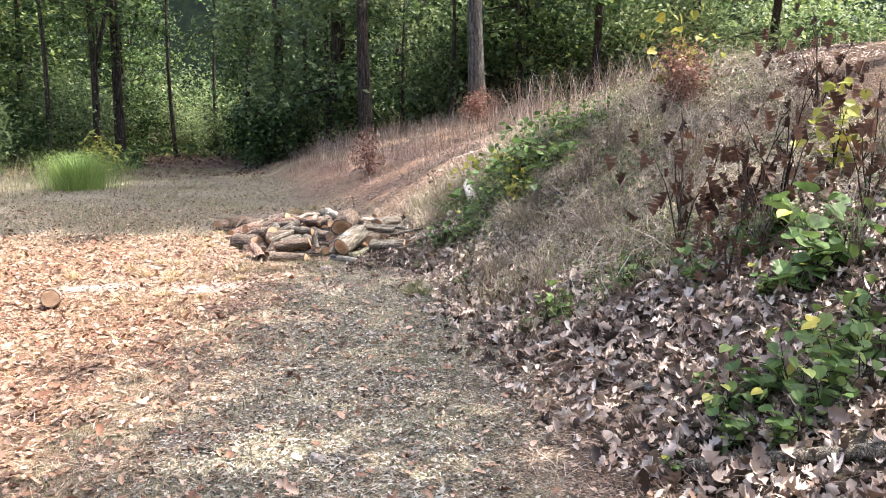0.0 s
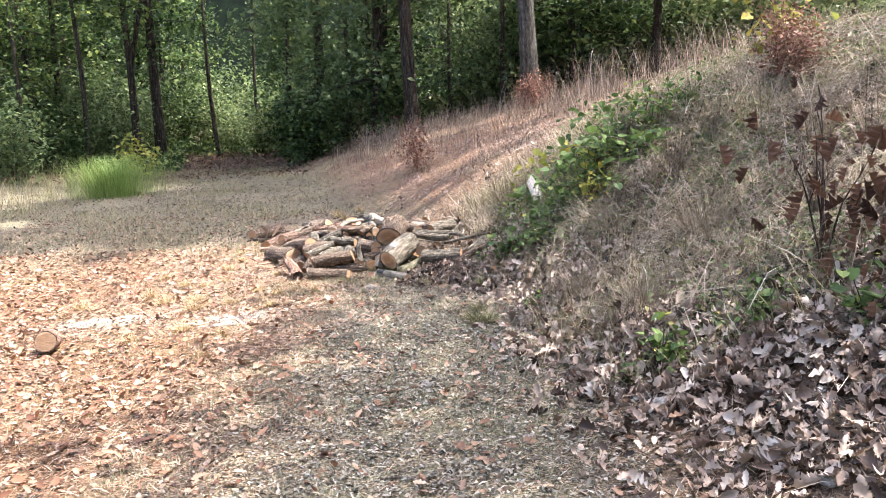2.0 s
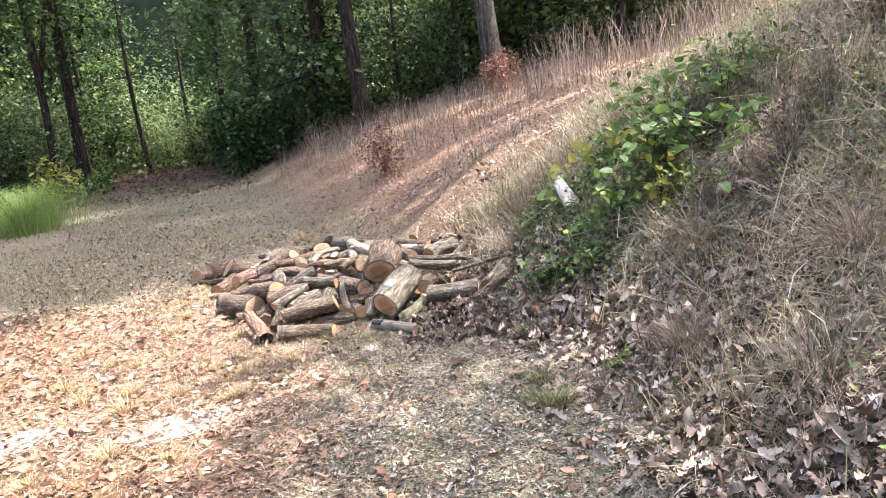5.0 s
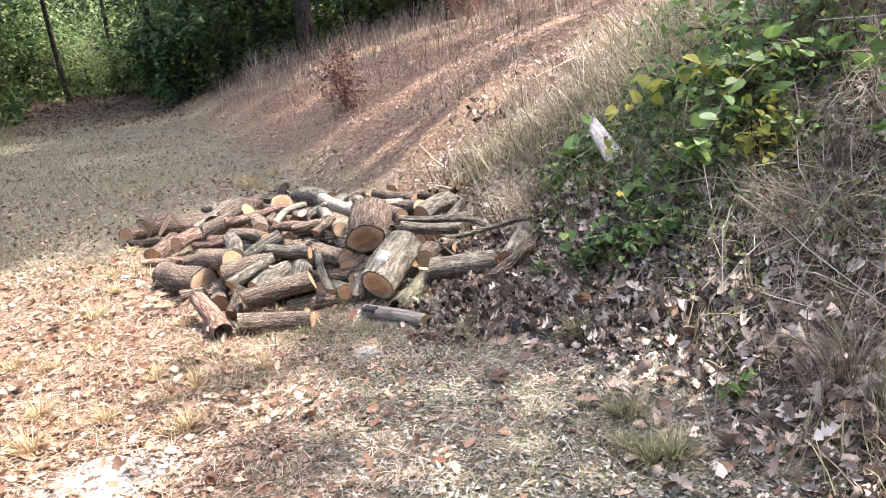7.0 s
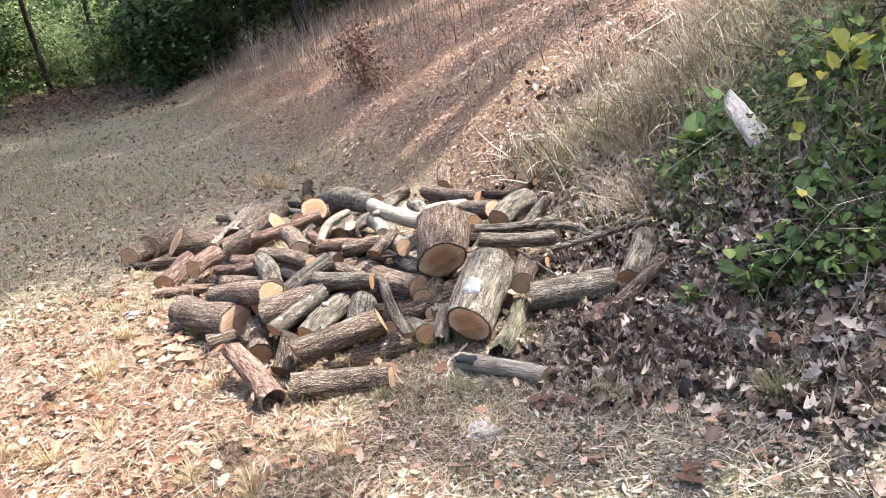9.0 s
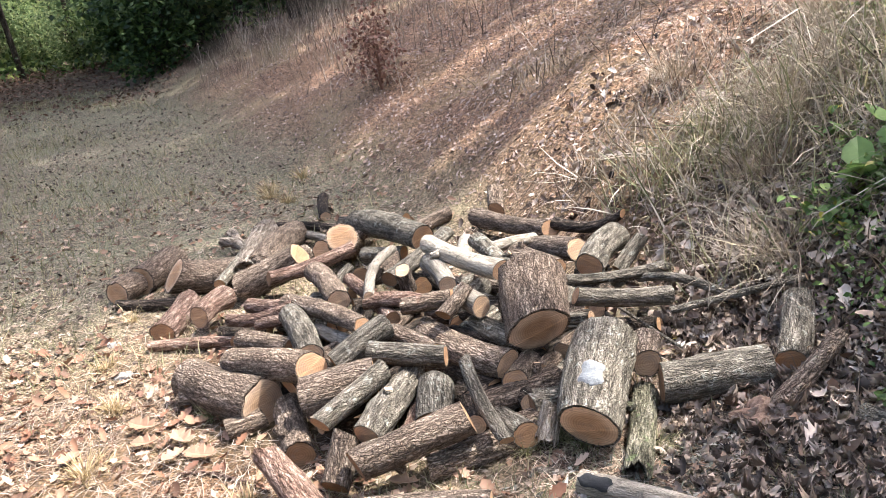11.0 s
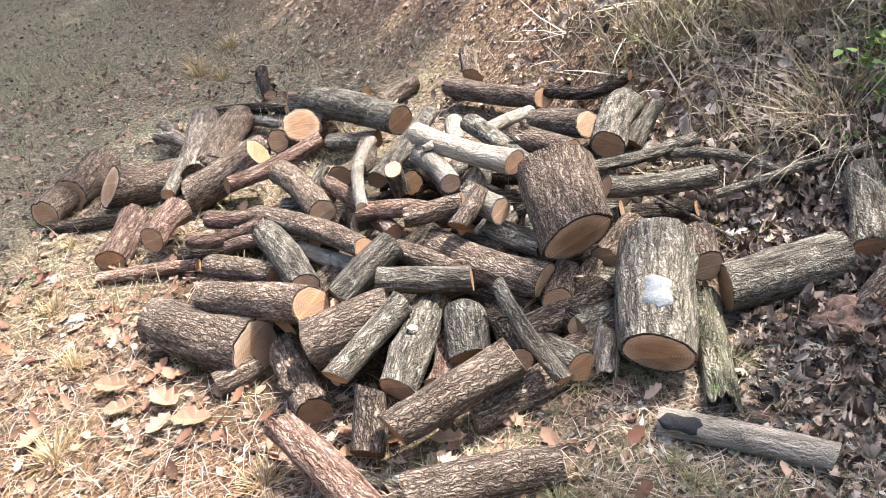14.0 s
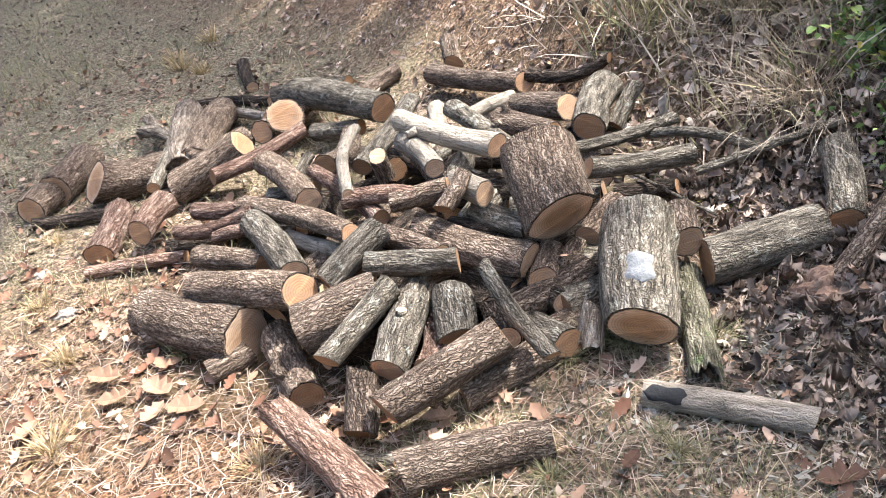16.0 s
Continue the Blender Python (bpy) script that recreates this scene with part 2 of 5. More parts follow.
def cut_mat(name, inner, outer):
    """Sawn end grain: growth rings, saw marks and drying cracks round the log's own axis."""
    mat, nt, bsdf, out = nodes_of(name)
    tc = nt.nodes.new("ShaderNodeTexCoord")
    obj = nt.nodes.new("ShaderNodeObjectInfo")
    flat = put(nt, "ShaderNodeMapping", Scale=(1, 1, 0))
    nt.links.new(tc.outputs["Object"], flat.inputs["Vector"])
    wob = put(nt, "ShaderNodeTexNoise", Scale=14.0, Detail=2.0)
    nt.links.new(flat.outputs[0], wob.inputs["Vector"])
    wave = put(nt, "ShaderNodeTexWave", Scale=38.0, Distortion=2.2, Detail=2.0)
    wave.wave_type, wave.rings_direction = "RINGS", "Z"
    nt.links.new(flat.outputs[0], wave.inputs["Vector"])
    length = nt.nodes.new("ShaderNodeVectorMath")
    length.operation = "LENGTH"
    nt.links.new(flat.outputs[0], length.inputs[0])
    saw = noise_node(nt, flat.outputs[0], 60, 3, 0.6, (0.15, 2.2, 1))
    col = ramp_node(nt, length.outputs["Value"], [(0.0, inner), (0.05, inner), (0.085, outer)])
    col = mix_node(nt, 0.45, col, ramp_node(nt, wave.outputs["Fac"], [(0.0, (0.62, 0.56, 0.5)), (0.6, (1.05, 1.03, 1.0))]), "MULTIPLY")
    col = mix_node(nt, 0.5, col, ramp_node(nt, saw, [(0.35, (0.7, 0.66, 0.62)), (0.65, (1.1, 1.1, 1.08))]), "MULTIPLY")
    col = mix_node(nt, 0.4, col, ramp_node(nt, wob.outputs["Fac"], [(0.35, (0.6, 0.52, 0.46)), (0.6, (1.05, 1.05, 1.05))]), "MULTIPLY")
    hue = mix_node(nt, obj.outputs["Random"], (0.70, 0.66, 0.62), (1.15, 1.12, 1.1))
    col = mix_node(nt, 1.0, col, hue, "MULTIPLY")
    # where the saw met its second cut: one side paler, a torn pale line between
    xyz = nt.nodes.new("ShaderNodeSeparateXYZ")
    nt.links.new(tc.outputs["Object"], xyz.inputs[0])
    slant = nt.nodes.new("ShaderNodeMath")
    slant.operation = "MULTIPLY_ADD"
    nt.links.new(xyz.outputs[0], slant.inputs[0])
    slant.inputs[1].default_value = 0.35
    nt.links.new(xyz.outputs[1], slant.inputs[2])
    step = nt.nodes.new("ShaderNodeMath")
    step.operation = "MULTIPLY_ADD"
    nt.links.new(obj.outputs["Random"], step.inputs[0])
    step.inputs[1].default_value = 0.10
    nt.links.new(slant.outputs[0], step.inputs[2])
    band = ramp_node(nt, step.outputs[0], [(0.058, (0.84, 0.8, 0.76)), (0.061, (1.3, 1.25, 1.15)), (0.066, (1.3, 1.25, 1.15)), (0.069, (1.06, 1.03, 1.0))])
    col = mix_node(nt, 0.75, col, band, "MULTIPLY")
    grey = noise_node(nt, tc.outputs["Object"], 26, 5, 0.7)
    col = mix_node(nt, ramp_node(nt, grey, [(0.5, (0, 0, 0)), (0.72, (0.55, 0.55, 0.55))]), col, (0.20, 0.16, 0.13))
    nt.links.new(col, bsdf.inputs["Base Color"])
    bsdf.inputs["Roughness"].default_value = 0.85
    bsdf.inputs["Specular IOR Level"].default_value = 0.2
    bump_node(nt, bsdf, saw, 0.7, 0.004)
    return mat


def ground_mat():
    """Dry track: pale soil, straw and crumbled leaf; browner, with rotting leaf, where the litter lies thick."""
    mat, nt, bsdf, out = nodes_of("track_soil")
    tc = nt.nodes.new("ShaderNodeTexCoord")
    co = tc.outputs["Object"]
    big, mid, fine = noise_node(nt, co, 0.9, 4), noise_node(nt, co, 9, 5, 0.7), noise_node(nt, co, 75, 5, 0.7)
    vor = put(nt, "ShaderNodeTexVoronoi", Scale=38.0, Randomness=1.0)
    nt.links.new(co, vor.inputs["Vector"])
    # darkest stops also paint the shade in gaps between straws and leaves
    track = ramp_node(nt, fine, [(0.34, (0.02, 0.016, 0.013)), (0.46, (0.095, 0.07, 0.053)), (0.57, (0.27, 0.205, 0.16)), (0.70, (0.54, 0.435, 0.355))])
    litter = ramp_node(nt, fine, [(0.3, (0.018, 0.013, 0.010)), (0.5, (0.07, 0.05, 0.037)), (0.75, (0.24, 0.19, 0.15))])
    at = nt.nodes.new("ShaderNodeAttribute")
    at.attribute_name = "litter"
    edge = nt.nodes.new("ShaderNodeMath")
    edge.operation = "MULTIPLY_ADD"
    nt.links.new(mid, edge.inputs[0])
    edge.inputs[1].default_value = 0.6
    shift = nt.nodes.new("ShaderNodeMath")
    shift.operation = "SUBTRACT"
    nt.links.new(at.outputs["Fac"], shift.inputs[0])
    shift.inputs[1].default_value = 0.3
    nt.links.new(shift.outputs[0], edge.inputs[2])
    col = mix_node(nt, edge.outputs[0], track, litter)
    chips = ramp_node(nt, vor.outputs["Color"], [(0.1, (0.6, 0.55, 0.5)), (0.5, (0.95, 0.92, 0.88)), (0.9, (1.5, 1.36, 1.2))])
    col = mix_node(nt, 0.7, col, chips, "MULTIPLY")
    green = ramp_node(nt, big, [(0.48, (0, 0, 0)), (0.66, (0.4, 0.4, 0.4))])
    verdure = nt.nodes.new("ShaderNodeAttribute")
    verdure.attribute_name = "grassy"
    thick = nt.nodes.new("ShaderNodeMath")
    thick.operation = "MULTIPLY"
    nt.links.new(verdure.outputs["Fac"], thick.inputs[0])
    nt.links.new(ramp_node(nt, mid, [(0.3, (0.1, 0.1, 0.1)), (0.65, (0.6, 0.6, 0.6))]), thick.inputs[1])
    col = mix_node(nt, green, col, (0.20, 0.19, 0.12))
    col = mix_node(nt, thick.outputs[0], col, ramp_node(nt, fine, [(0.36, (0.035, 0.037, 0.025)), (0.5, (0.17, 0.18, 0.115)), (0.66, (0.42, 0.43, 0.31))]))
    # both tints carry painted sunlight besides the soil's own hue
    for name, tint in (("tan", (0.90, 0.73, 0.60)), ("pink", (1.38, 1.18, 1.06))):
        where = nt.nodes.new("ShaderNodeAttribute")
        where.attribute_name = name
        col = mix_node(nt, where.outputs["Fac"], col, mix_node(nt, 1.0, col, tint, "MULTIPLY"))
    col = mix_node(nt, 0.6, col, ramp_node(nt, mid, [(0.3, (0.62, 0.58, 0.54)), (0.7, (1.2, 1.18, 1.14))]), "MULTIPLY")
    nt.links.new(col, bsdf.inputs["Base Color"])
    bsdf.inputs["Roughness"].default_value = 0.95
    bsdf.inputs["Specular IOR Level"].default_value = 0.1
    bump_node(nt, bsdf, mix_node(nt, 0.5, fine, vor.outputs["Distance"]), 0.8, 0.02)
    return mat


def stone_mat(name, a, b):
    mat, nt, bsdf, out = nodes_of(name)
    tc = nt.nodes.new("ShaderNodeTexCoord")
    n1, n2 = noise_node(nt, tc.outputs["Object"], 14, 6, 0.7), noise_node(nt, tc.outputs["Object"], 90, 3)
    col = ramp_node(nt, n1, [(0.3, a), (0.7, b)])
    col = mix_node(nt, 0.5, col, ramp_node(nt, n2, [(0.3, (0.5, 0.5, 0.5)), (0.7, (1.15, 1.15, 1.15))]), "MULTIPLY")
    nt.links.new(col, bsdf.inputs["Base Color"])
    bsdf.inputs["Roughness"].default_value = 0.9
    bump_node(nt, bsdf, n1, 0.6, 0.02)
    return mat


M_GROUND = ground_mat()
M_OAK = bark_mat("furrowed_brown_bark", (0.13, 0.10, 0.08), (0.29, 0.23, 0.185), (0.48, 0.405, 0.34), 0.75)
M_RED = bark_mat("flaking_reddish_bark", (0.14, 0.085, 0.065), (0.33, 0.22, 0.175), (0.58, 0.45, 0.38), 0.6)
M_GREY = bark_mat("grey_lichened_bark", (0.07, 0.064, 0.053), (0.23, 0.21, 0.175), (0.45, 0.42, 0.36), 0.5, (0.46, 0.47, 0.41))
M_BIRCH = bark_mat("pale_smooth_bark", (0.18, 0.163, 0.133), (0.31, 0.283, 0.24), (0.46, 0.425, 0.37), 0.14, (0.10, 0.092, 0.075), relief=0.6)
M_MOSSY = bark_mat("mossy_grey_bark", (0.06, 0.058, 0.042), (0.20, 0.195, 0.14), (0.42, 0.40, 0.32), 0.4, (0.17, 0.22, 0.10))
# dark bark; on the buried filler logs it paints the heap's shaded gaps
M_DARK = bark_mat("dark_rough_bark", (0.02, 0.017, 0.014), (0.075, 0.06, 0.05), (0.20, 0.165, 0.14), 0.7)
M_WEATHER = bark_mat("silvered_bare_wood", (0.12, 0.095, 0.075), (0.33, 0.28, 0.23), (0.60, 0.55, 0.49), 0.35)
M_TRUNK = bark_mat("standing_trunk_bark", (0.02, 0.017, 0.014), (0.07, 0.058, 0.048), (0.15, 0.13, 0.11), 0.6, scale=0.35)
M_PALE_TRUNK = bark_mat("grey_trunk_bark", (0.04, 0.039, 0.036), (0.10, 0.10, 0.093), (0.19, 0.19, 0.18), 0.6, scale=0.35)
M_CUT = cut_mat("tan_end_grain", (0.46, 0.30, 0.185), (0.66, 0.50, 0.365))
M_CUT_PALE = cut_mat("fresh_pale_end_grain", (0.56, 0.41, 0.285), (0.71, 0.57, 0.44))
M_STONE = stone_mat("pale_fieldstone", (0.20, 0.17, 0.145), (0.46, 0.415, 0.36))
M_STONE_RUST = stone_mat("rusty_fieldstone", (0.13, 0.075, 0.05), (0.34, 0.22, 0.155))
M_CRUST = stone_mat("black_fungus_crust", (0.012, 0.012, 0.013), (0.035, 0.034, 0.035))
M_LICHEN = stone_mat("white_lichen", (0.17, 0.175, 0.18), (0.32, 0.325, 0.33))
M_BLEACHED = bark_mat("bleached_split_wood", (0.55, 0.515, 0.48), (0.76, 0.725, 0.69), (0.88, 0.85, 0.82), 0.2, relief=0.4)
M_SAND = stone_mat("trodden_white_grit", (0.22, 0.185, 0.155), (0.46, 0.405, 0.35))
M_WOODS = foliage_mat("woodland_leaves", [(0.0, (0.016, 0.035, 0.012)), (0.4, (0.052, 0.092, 0.028)), (0.75, (0.115, 0.17, 0.05)), (1.0, (0.30, 0.35, 0.10))], 0.45)
M_CONIFER = foliage_mat("dark_needle_sprays", [(0.0, (0.06, 0.10, 0.04)), (0.6, (0.20, 0.265, 0.11)), (1.0, (0.36, 0.40, 0.17))], 0.45)
M_VINE = foliage_mat("vine_leaves", [(0.0, (0.05, 0.095, 0.025)), (0.5, (0.14, 0.22, 0.06)), (0.85, (0.28, 0.36, 0.11)), (1.0, (0.50, 0.43, 0.08))], 0.35)
M_YELLOW = foliage_mat("yellowing_leaves", [(0.0, (0.22, 0.26, 0.05)), (0.6, (0.40, 0.40, 0.09)), (1.0, (0.55, 0.45, 0.08))], 0.4)
M_DEAD = foliage_mat("curled_dead_leaves", [(0.0, (0.05, 0.026, 0.018)), (0.5, (0.12, 0.065, 0.042)), (1.0, (0.26, 0.15, 0.10))], 0.2, 0.7)
M_LITTER = foliage_mat("fallen_oak_leaves", [(0.0, (0.02, 0.013, 0.010)), (0.18, (0.11, 0.07, 0.05)), (0.34, (0.31, 0.22, 0.17)), (0.55, (0.43, 0.335, 0.265)), (0.78, (0.55, 0.455, 0.38)), (0.92, (0.69, 0.61, 0.53)), (1.0, (0.50, 0.23, 0.13))], 0.05, 0.55)
M_DAMPLEAF = foliage_mat("damp_brown_leaves", [(0.0, (0.02, 0.014, 0.011)), (0.22, (0.12, 0.083, 0.063)), (0.5, (0.30, 0.225, 0.175)), (0.85, (0.47, 0.38, 0.31)), (1.0, (0.62, 0.53, 0.45))], 0.05, 0.6)
M_TANLEAF = foliage_mat("tan_fallen_leaves", [(0.0, (0.10, 0.05, 0.03)), (0.35, (0.27, 0.155, 0.098)), (0.7, (0.46, 0.31, 0.215)), (1.0, (0.64, 0.48, 0.37))], 0.12, 0.6)
M_OAKLEAF = foliage_mat("orange_tan_leaves", [(0.0, (0.20, 0.11, 0.066)), (0.5, (0.31, 0.19, 0.12)), (1.0, (0.42, 0.295, 0.20))], 0.1, 0.6)
M_CRUMB = foliage_mat("crumbled_leaf", [(0.0, (0.03, 0.02, 0.014)), (0.4, (0.14, 0.095, 0.066)), (0.75, (0.31, 0.235, 0.175)), (1.0, (0.50, 0.41, 0.33))], 0.05, 0.7)
M_STRAW = foliage_mat("dry_grass_straw", [(0.0, (0.05, 0.036, 0.026)), (0.35, (0.215, 0.155, 0.112)), (0.7, (0.45, 0.345, 0.262)), (1.0, (0.66, 0.555, 0.45))], 0.12, 0.6)
# pink litter, its colour lightened to stand for sun on the slope
M_PINK = foliage_mat("sunlit_pinkish_litter", [(0.0, (0.07, 0.045, 0.035)), (0.3, (0.25, 0.165, 0.128)), (0.65, (0.47, 0.34, 0.275)), (1.0, (0.70, 0.57, 0.49))], 0.05, 0.65)
M_STALK = foliage_mat("pale_weed_stalk", [(0.0, (0.30, 0.25, 0.19)), (0.6, (0.55, 0.47, 0.37)), (1.0, (0.72, 0.64, 0.53))], 0.05, 0.6)
M_RUST = foliage_mat("rust_brown_leaves", [(0.0, (0.09, 0.04, 0.025)), (0.5, (0.24, 0.115, 0.066)), (1.0, (0.40, 0.23, 0.145))], 0.1, 0.6)
M_RUSSET = foliage_mat("russet_needles", [(0.0, (0.13, 0.06, 0.042)), (0.6, (0.29, 0.15, 0.105)), (1.0, (0.44, 0.27, 0.20))], 0.2, 0.7)
M_SAGE = foliage_mat("dull_weed_leaves", [(0.0, (0.04, 0.07, 0.025)), (0.5, (0.12, 0.17, 0.06)), (0.85, (0.24, 0.29, 0.13)), (1.0, (0.42, 0.36, 0.12))], 0.3)
M_GRASS = foliage_mat("fresh_grass", [(0.0, (0.10, 0.18, 0.04)), (0.5, (0.22, 0.33, 0.08)), (1.0, (0.38, 0.46, 0.15))], 0.35)
M_GREYGRASS = foliage_mat("grey_green_grass", [(0.0, (0.07, 0.085, 0.045)), (0.5, (0.22, 0.25, 0.15)), (1.0, (0.48, 0.48, 0.37))], 0.2)
# greyer copy of the straw, its cool tone painted for shade
M_GREYSTRAW = foliage_mat("grey_shaded_straw", [(0.0, (0.035, 0.03, 0.025)), (0.4, (0.21, 0.195, 0.16)), (0.8, (0.47, 0.435, 0.37)), (1.0, (0.70, 0.65, 0.57))], 0.08, 0.7)
M_PALEGRASS = foliage_mat("bleached_matted_grass", [(0.0, (0.08, 0.06, 0.042)), (0.3, (0.26, 0.205, 0.145)), (0.7, (0.46, 0.375, 0.28)), (1.0, (0.64, 0.55, 0.44))], 0.15, 0.6)
M_GOLD = foliage_mat("golden_dry_grass", [(0.0, (0.24, 0.16, 0.075)), (0.5, (0.46, 0.34, 0.18)), (1.0, (0.66, 0.54, 0.33))], 0.2)
M_DULL = foliage_mat("half_dry_grass", [(0.0, (0.13, 0.14, 0.06)), (0.5, (0.30, 0.28, 0.15)), (1.0, (0.55, 0.46, 0.28))], 0.25)


# ---- ground ----
def build_ground():
    """One sheet out to the horizon, finest along the walk."""
    def axis(lo, hi, step, far):
        near = np.arange(lo, hi + 1e-6, step)
        out = [hi]
        while out[-1] < far:
            out.append(out[-1] + max(step, 0.12 * (out[-1] - hi) + step))
        inn = [lo]
        while inn[-1] > -far:
            inn.append(inn[-1] - max(step, 0.12 * (lo - inn[-1]) + step))
        return np.concatenate([inn[:0:-1], near, out[1:]])
    xs, ys = axis(-4.5, 4.0, 0.075, 900), axis(1.5, 15.0, 0.075, 900)
    X, Y = np.meshgrid(xs, ys)
    Z = ground_z(np.clip(X, -60, 40), np.clip(Y, -30, 90))
    n = np.array([noise.noise((x * 3.1, y * 3.1, 0.3)) + 0.6 * noise.noise((x * 11, y * 11, 4.0)) for x, y in zip(X.ravel(), Y.ravel())]).reshape(X.shape)
    Z = Z + n * 0.012
    nx = len(xs)
    idx = np.arange(len(ys) * nx).reshape(len(ys), nx)
    f = np.stack([idx[:-1, :-1], idx[:-1, 1:], idx[1:, 1:], idx[1:, :-1]], -1).reshape(-1, 4)
    me = mesh_of("ground", np.stack([X, Y, Z], -1).reshape(-1, 3), f, M_GROUND)
    at = me.attributes.new("litter", "FLOAT", "POINT")
    d = X - toe_x(np.clip(Y, -6, 80))
    cover = np.clip(0.75 + d * 0.9, 0, 1) * np.clip(1.25 - 0.25 * np.maximum(Y - 9.5, 0), 0.35, 1)
    # leaf debris under the heap, its dark tone also painting shade between logs
    heap = ((X + 1.5) / 1.05) ** 2 + ((Y - 10.2) / 0.85) ** 2
    cover = np.maximum(cover, np.clip(2.0 - 1.4 * heap, 0, 1.3))
    cover = cover * (1 - 0.75 * np.clip(d * 1.5, 0, 1) * np.clip((Y - 10.2) / 1.0, 0, 1))
    # brown leaf floor at the far end, darkened to stand for tree shade
    cover = np.maximum(cover, np.clip((Y - 19) / 6, 0, 1))
    at.data.foreach_set("value", cover.astype(np.float32).ravel())
    # orange soil on the left, with the sun's warmth put into it
    tan = np.clip((-1.3 - X) / 1.0, 0, 1) * np.clip((11.5 - Y) / 2.0, 0, 1)
    me.attributes.new("tan", "FLOAT", "POINT").data.foreach_set("value", tan.astype(np.float32).ravel())
    # pink soil of the far bank, brightened as if in full sun
    pink = np.clip((d + 0.2) * 1.5, 0, 1) * np.clip((Y - 9.6 + 0.3 * np.maximum(X - 1.5, 0)) / 1.2, 0, 1) * np.clip((24 - Y) / 6, 0, 1)
    me.attributes.new("pink", "FLOAT", "POINT").data.foreach_set("value", pink.astype(np.float32).ravel())
    # second term: grass mid-track, greyed as well for the cool shade there
    lawn = np.clip((Y - 9.8 - 0.5 * (X + 3)) / 2.0, 0, 1) * np.clip(0.8 - d, 0, 1) * np.clip((25 - Y) / 4, 0, 1) + 0.95 * np.clip(1.5 - np.abs(X + 0.45) / 0.75, 0, 1) * np.clip((9.4 - Y) / 0.8, 0, 1)
    me.attributes.new("grassy", "FLOAT", "POINT").data.foreach_set("value", np.clip(lawn, 0, 1).astype(np.float32).ravel())
    tagged(new("ground", me), "pale dry track running below a leaf-strewn bank", "ground", kind="structure")


build_ground()


# ---- trees ----
def leafy(rs, centres, spread, count, size, shape=SPRAY, droop=0.3):
    """Leaves thrown round centres, lying mostly flat."""
    k = rs.integers(0, len(centres), count)
    pos = centres[k] + rs.normal(0, 1, (count, 3)) * spread
    rot = turns(rs.uniform(0, 6.283, count), rs.normal(-droop, 0.5, count), rs.normal(0, 0.5, count))
    return scatter(shape, pos, rot, size * rs.uniform(0.6, 1.3, count))


def make_tree(seed, height, girth, bark, leaf, low, reach, count, size, lean=0.0, fork=0.0, label="", sprays=40):
    """A tall woodland tree: tapered trunk with limbs, and leaves in sprays along the limbs."""
    rs = np.random.default_rng(seed)
    base = tagged(new("tree"), label, "tree", "woodland trees")
    hs = np.linspace(-0.3, height, 12)
    bend = rs.normal(0, 0.12, 2)
    line = np.stack([lean * hs + bend[0] * np.sin(hs * 0.5), bend[1] * np.sin(hs * 0.4 + 1), hs], -1)
    girths = girth * (1 - 0.75 * np.linspace(0, 1, 12)) * np.where(hs < 0.3, 1.25, 1)
    sets = [tube(line, girths, 10, rough=0.12, seed=seed)]
    if fork:
        p = line[3]
        q = np.stack([p + np.array([fork * s, 0.1 * s, 1.0 * s]) for s in np.linspace(0, height * 0.6, 7)])
        sets.append(tube(q, girth * 0.6 * (1 - 0.7 * np.linspace(0, 1, 7)), 8, rough=0.1, seed=seed + 3))
    centres = []
    for b in range(sprays):
        h = rs.uniform(low, height)
        a = rs.uniform(0, 6.283)
        ln = reach * rs.uniform(0.45, 1.0) * (1.0 - 0.45 * (h - low) / max(height - low, 1))
        s = np.linspace(0, 1, 6)
        start = np.array([np.interp(h, hs, line[:, 0]), np.interp(h, hs, line[:, 1]), h])
        rise = rs.uniform(-0.1, 0.45)
        limb = start + np.stack([np.cos(a) * ln * s, np.sin(a) * ln * s, ln * (rise * s - 0.25 * s * s)], -1)
        if b % 2 == 0:
            sets.append(tube(limb, 0.03 * ln / 2.5 * (1.1 - s) + 0.006, 5, cap=False))
        centres += [limb[2], limb[3], limb[4], limb[5]]
    v, f = join(sets)
    part("trunk", mesh_of("trunk", v, f, bark), base)
    v, f = leafy(rs, np.array(centres), np.array([0.32, 0.32, 0.16]) * reach / 2.2, count, size)
    part("crown", mesh_of("crown", v, f, leaf, False), base)
    return base


def make_shrub(seed, height, width, leaf, count, size, label, stems=9, name="shrub", category="shrub", bark=None, shape=SPRAY, group="", droop=0.3, low=2):
    """A bush: thin stems from one foot, leaves along their outer halves."""
    rs = np.random.default_rng(seed)
    base = tagged(new(name), label, category, group)
    sets, centres = [], []
    for k in range(stems):
        a, out = rs.uniform(0, 6.283), width * rs.uniform(0.2, 1.0)
        h = height * rs.uniform(0.55, 1.0)
        s = np.linspace(0, 1, 7)
        wig = rs.normal(0, 0.05 * width, (7, 3)) * s[:, None]
        line = np.stack([np.cos(a) * out * s ** 1.4, np.sin(a) * out * s ** 1.4, h * s * (1.15 - 0.15 * s) - 0.05], -1) + wig
        sets.append(tube(line, (0.003 + 0.005 * height) * (1.05 - s), 5, cap=False))
        centres += [line[i] for i in range(low, 7)]
        for j in range(2):
            i = rs.integers(2, 6)
            tip = line[i] + rs.normal(0, 0.22, 3) * width + np.array([0, 0, 0.06 * height])
            sets.append(tube(np.linspace(line[i], tip, 4), [0.002 + 0.002 * height] * 3 + [0.001], 4, cap=False))
            centres += [tip, (tip + line[i]) / 2]
    v, f = join(sets)
    part("stem", mesh_of("stem", v, f, bark or M_TRUNK), base)
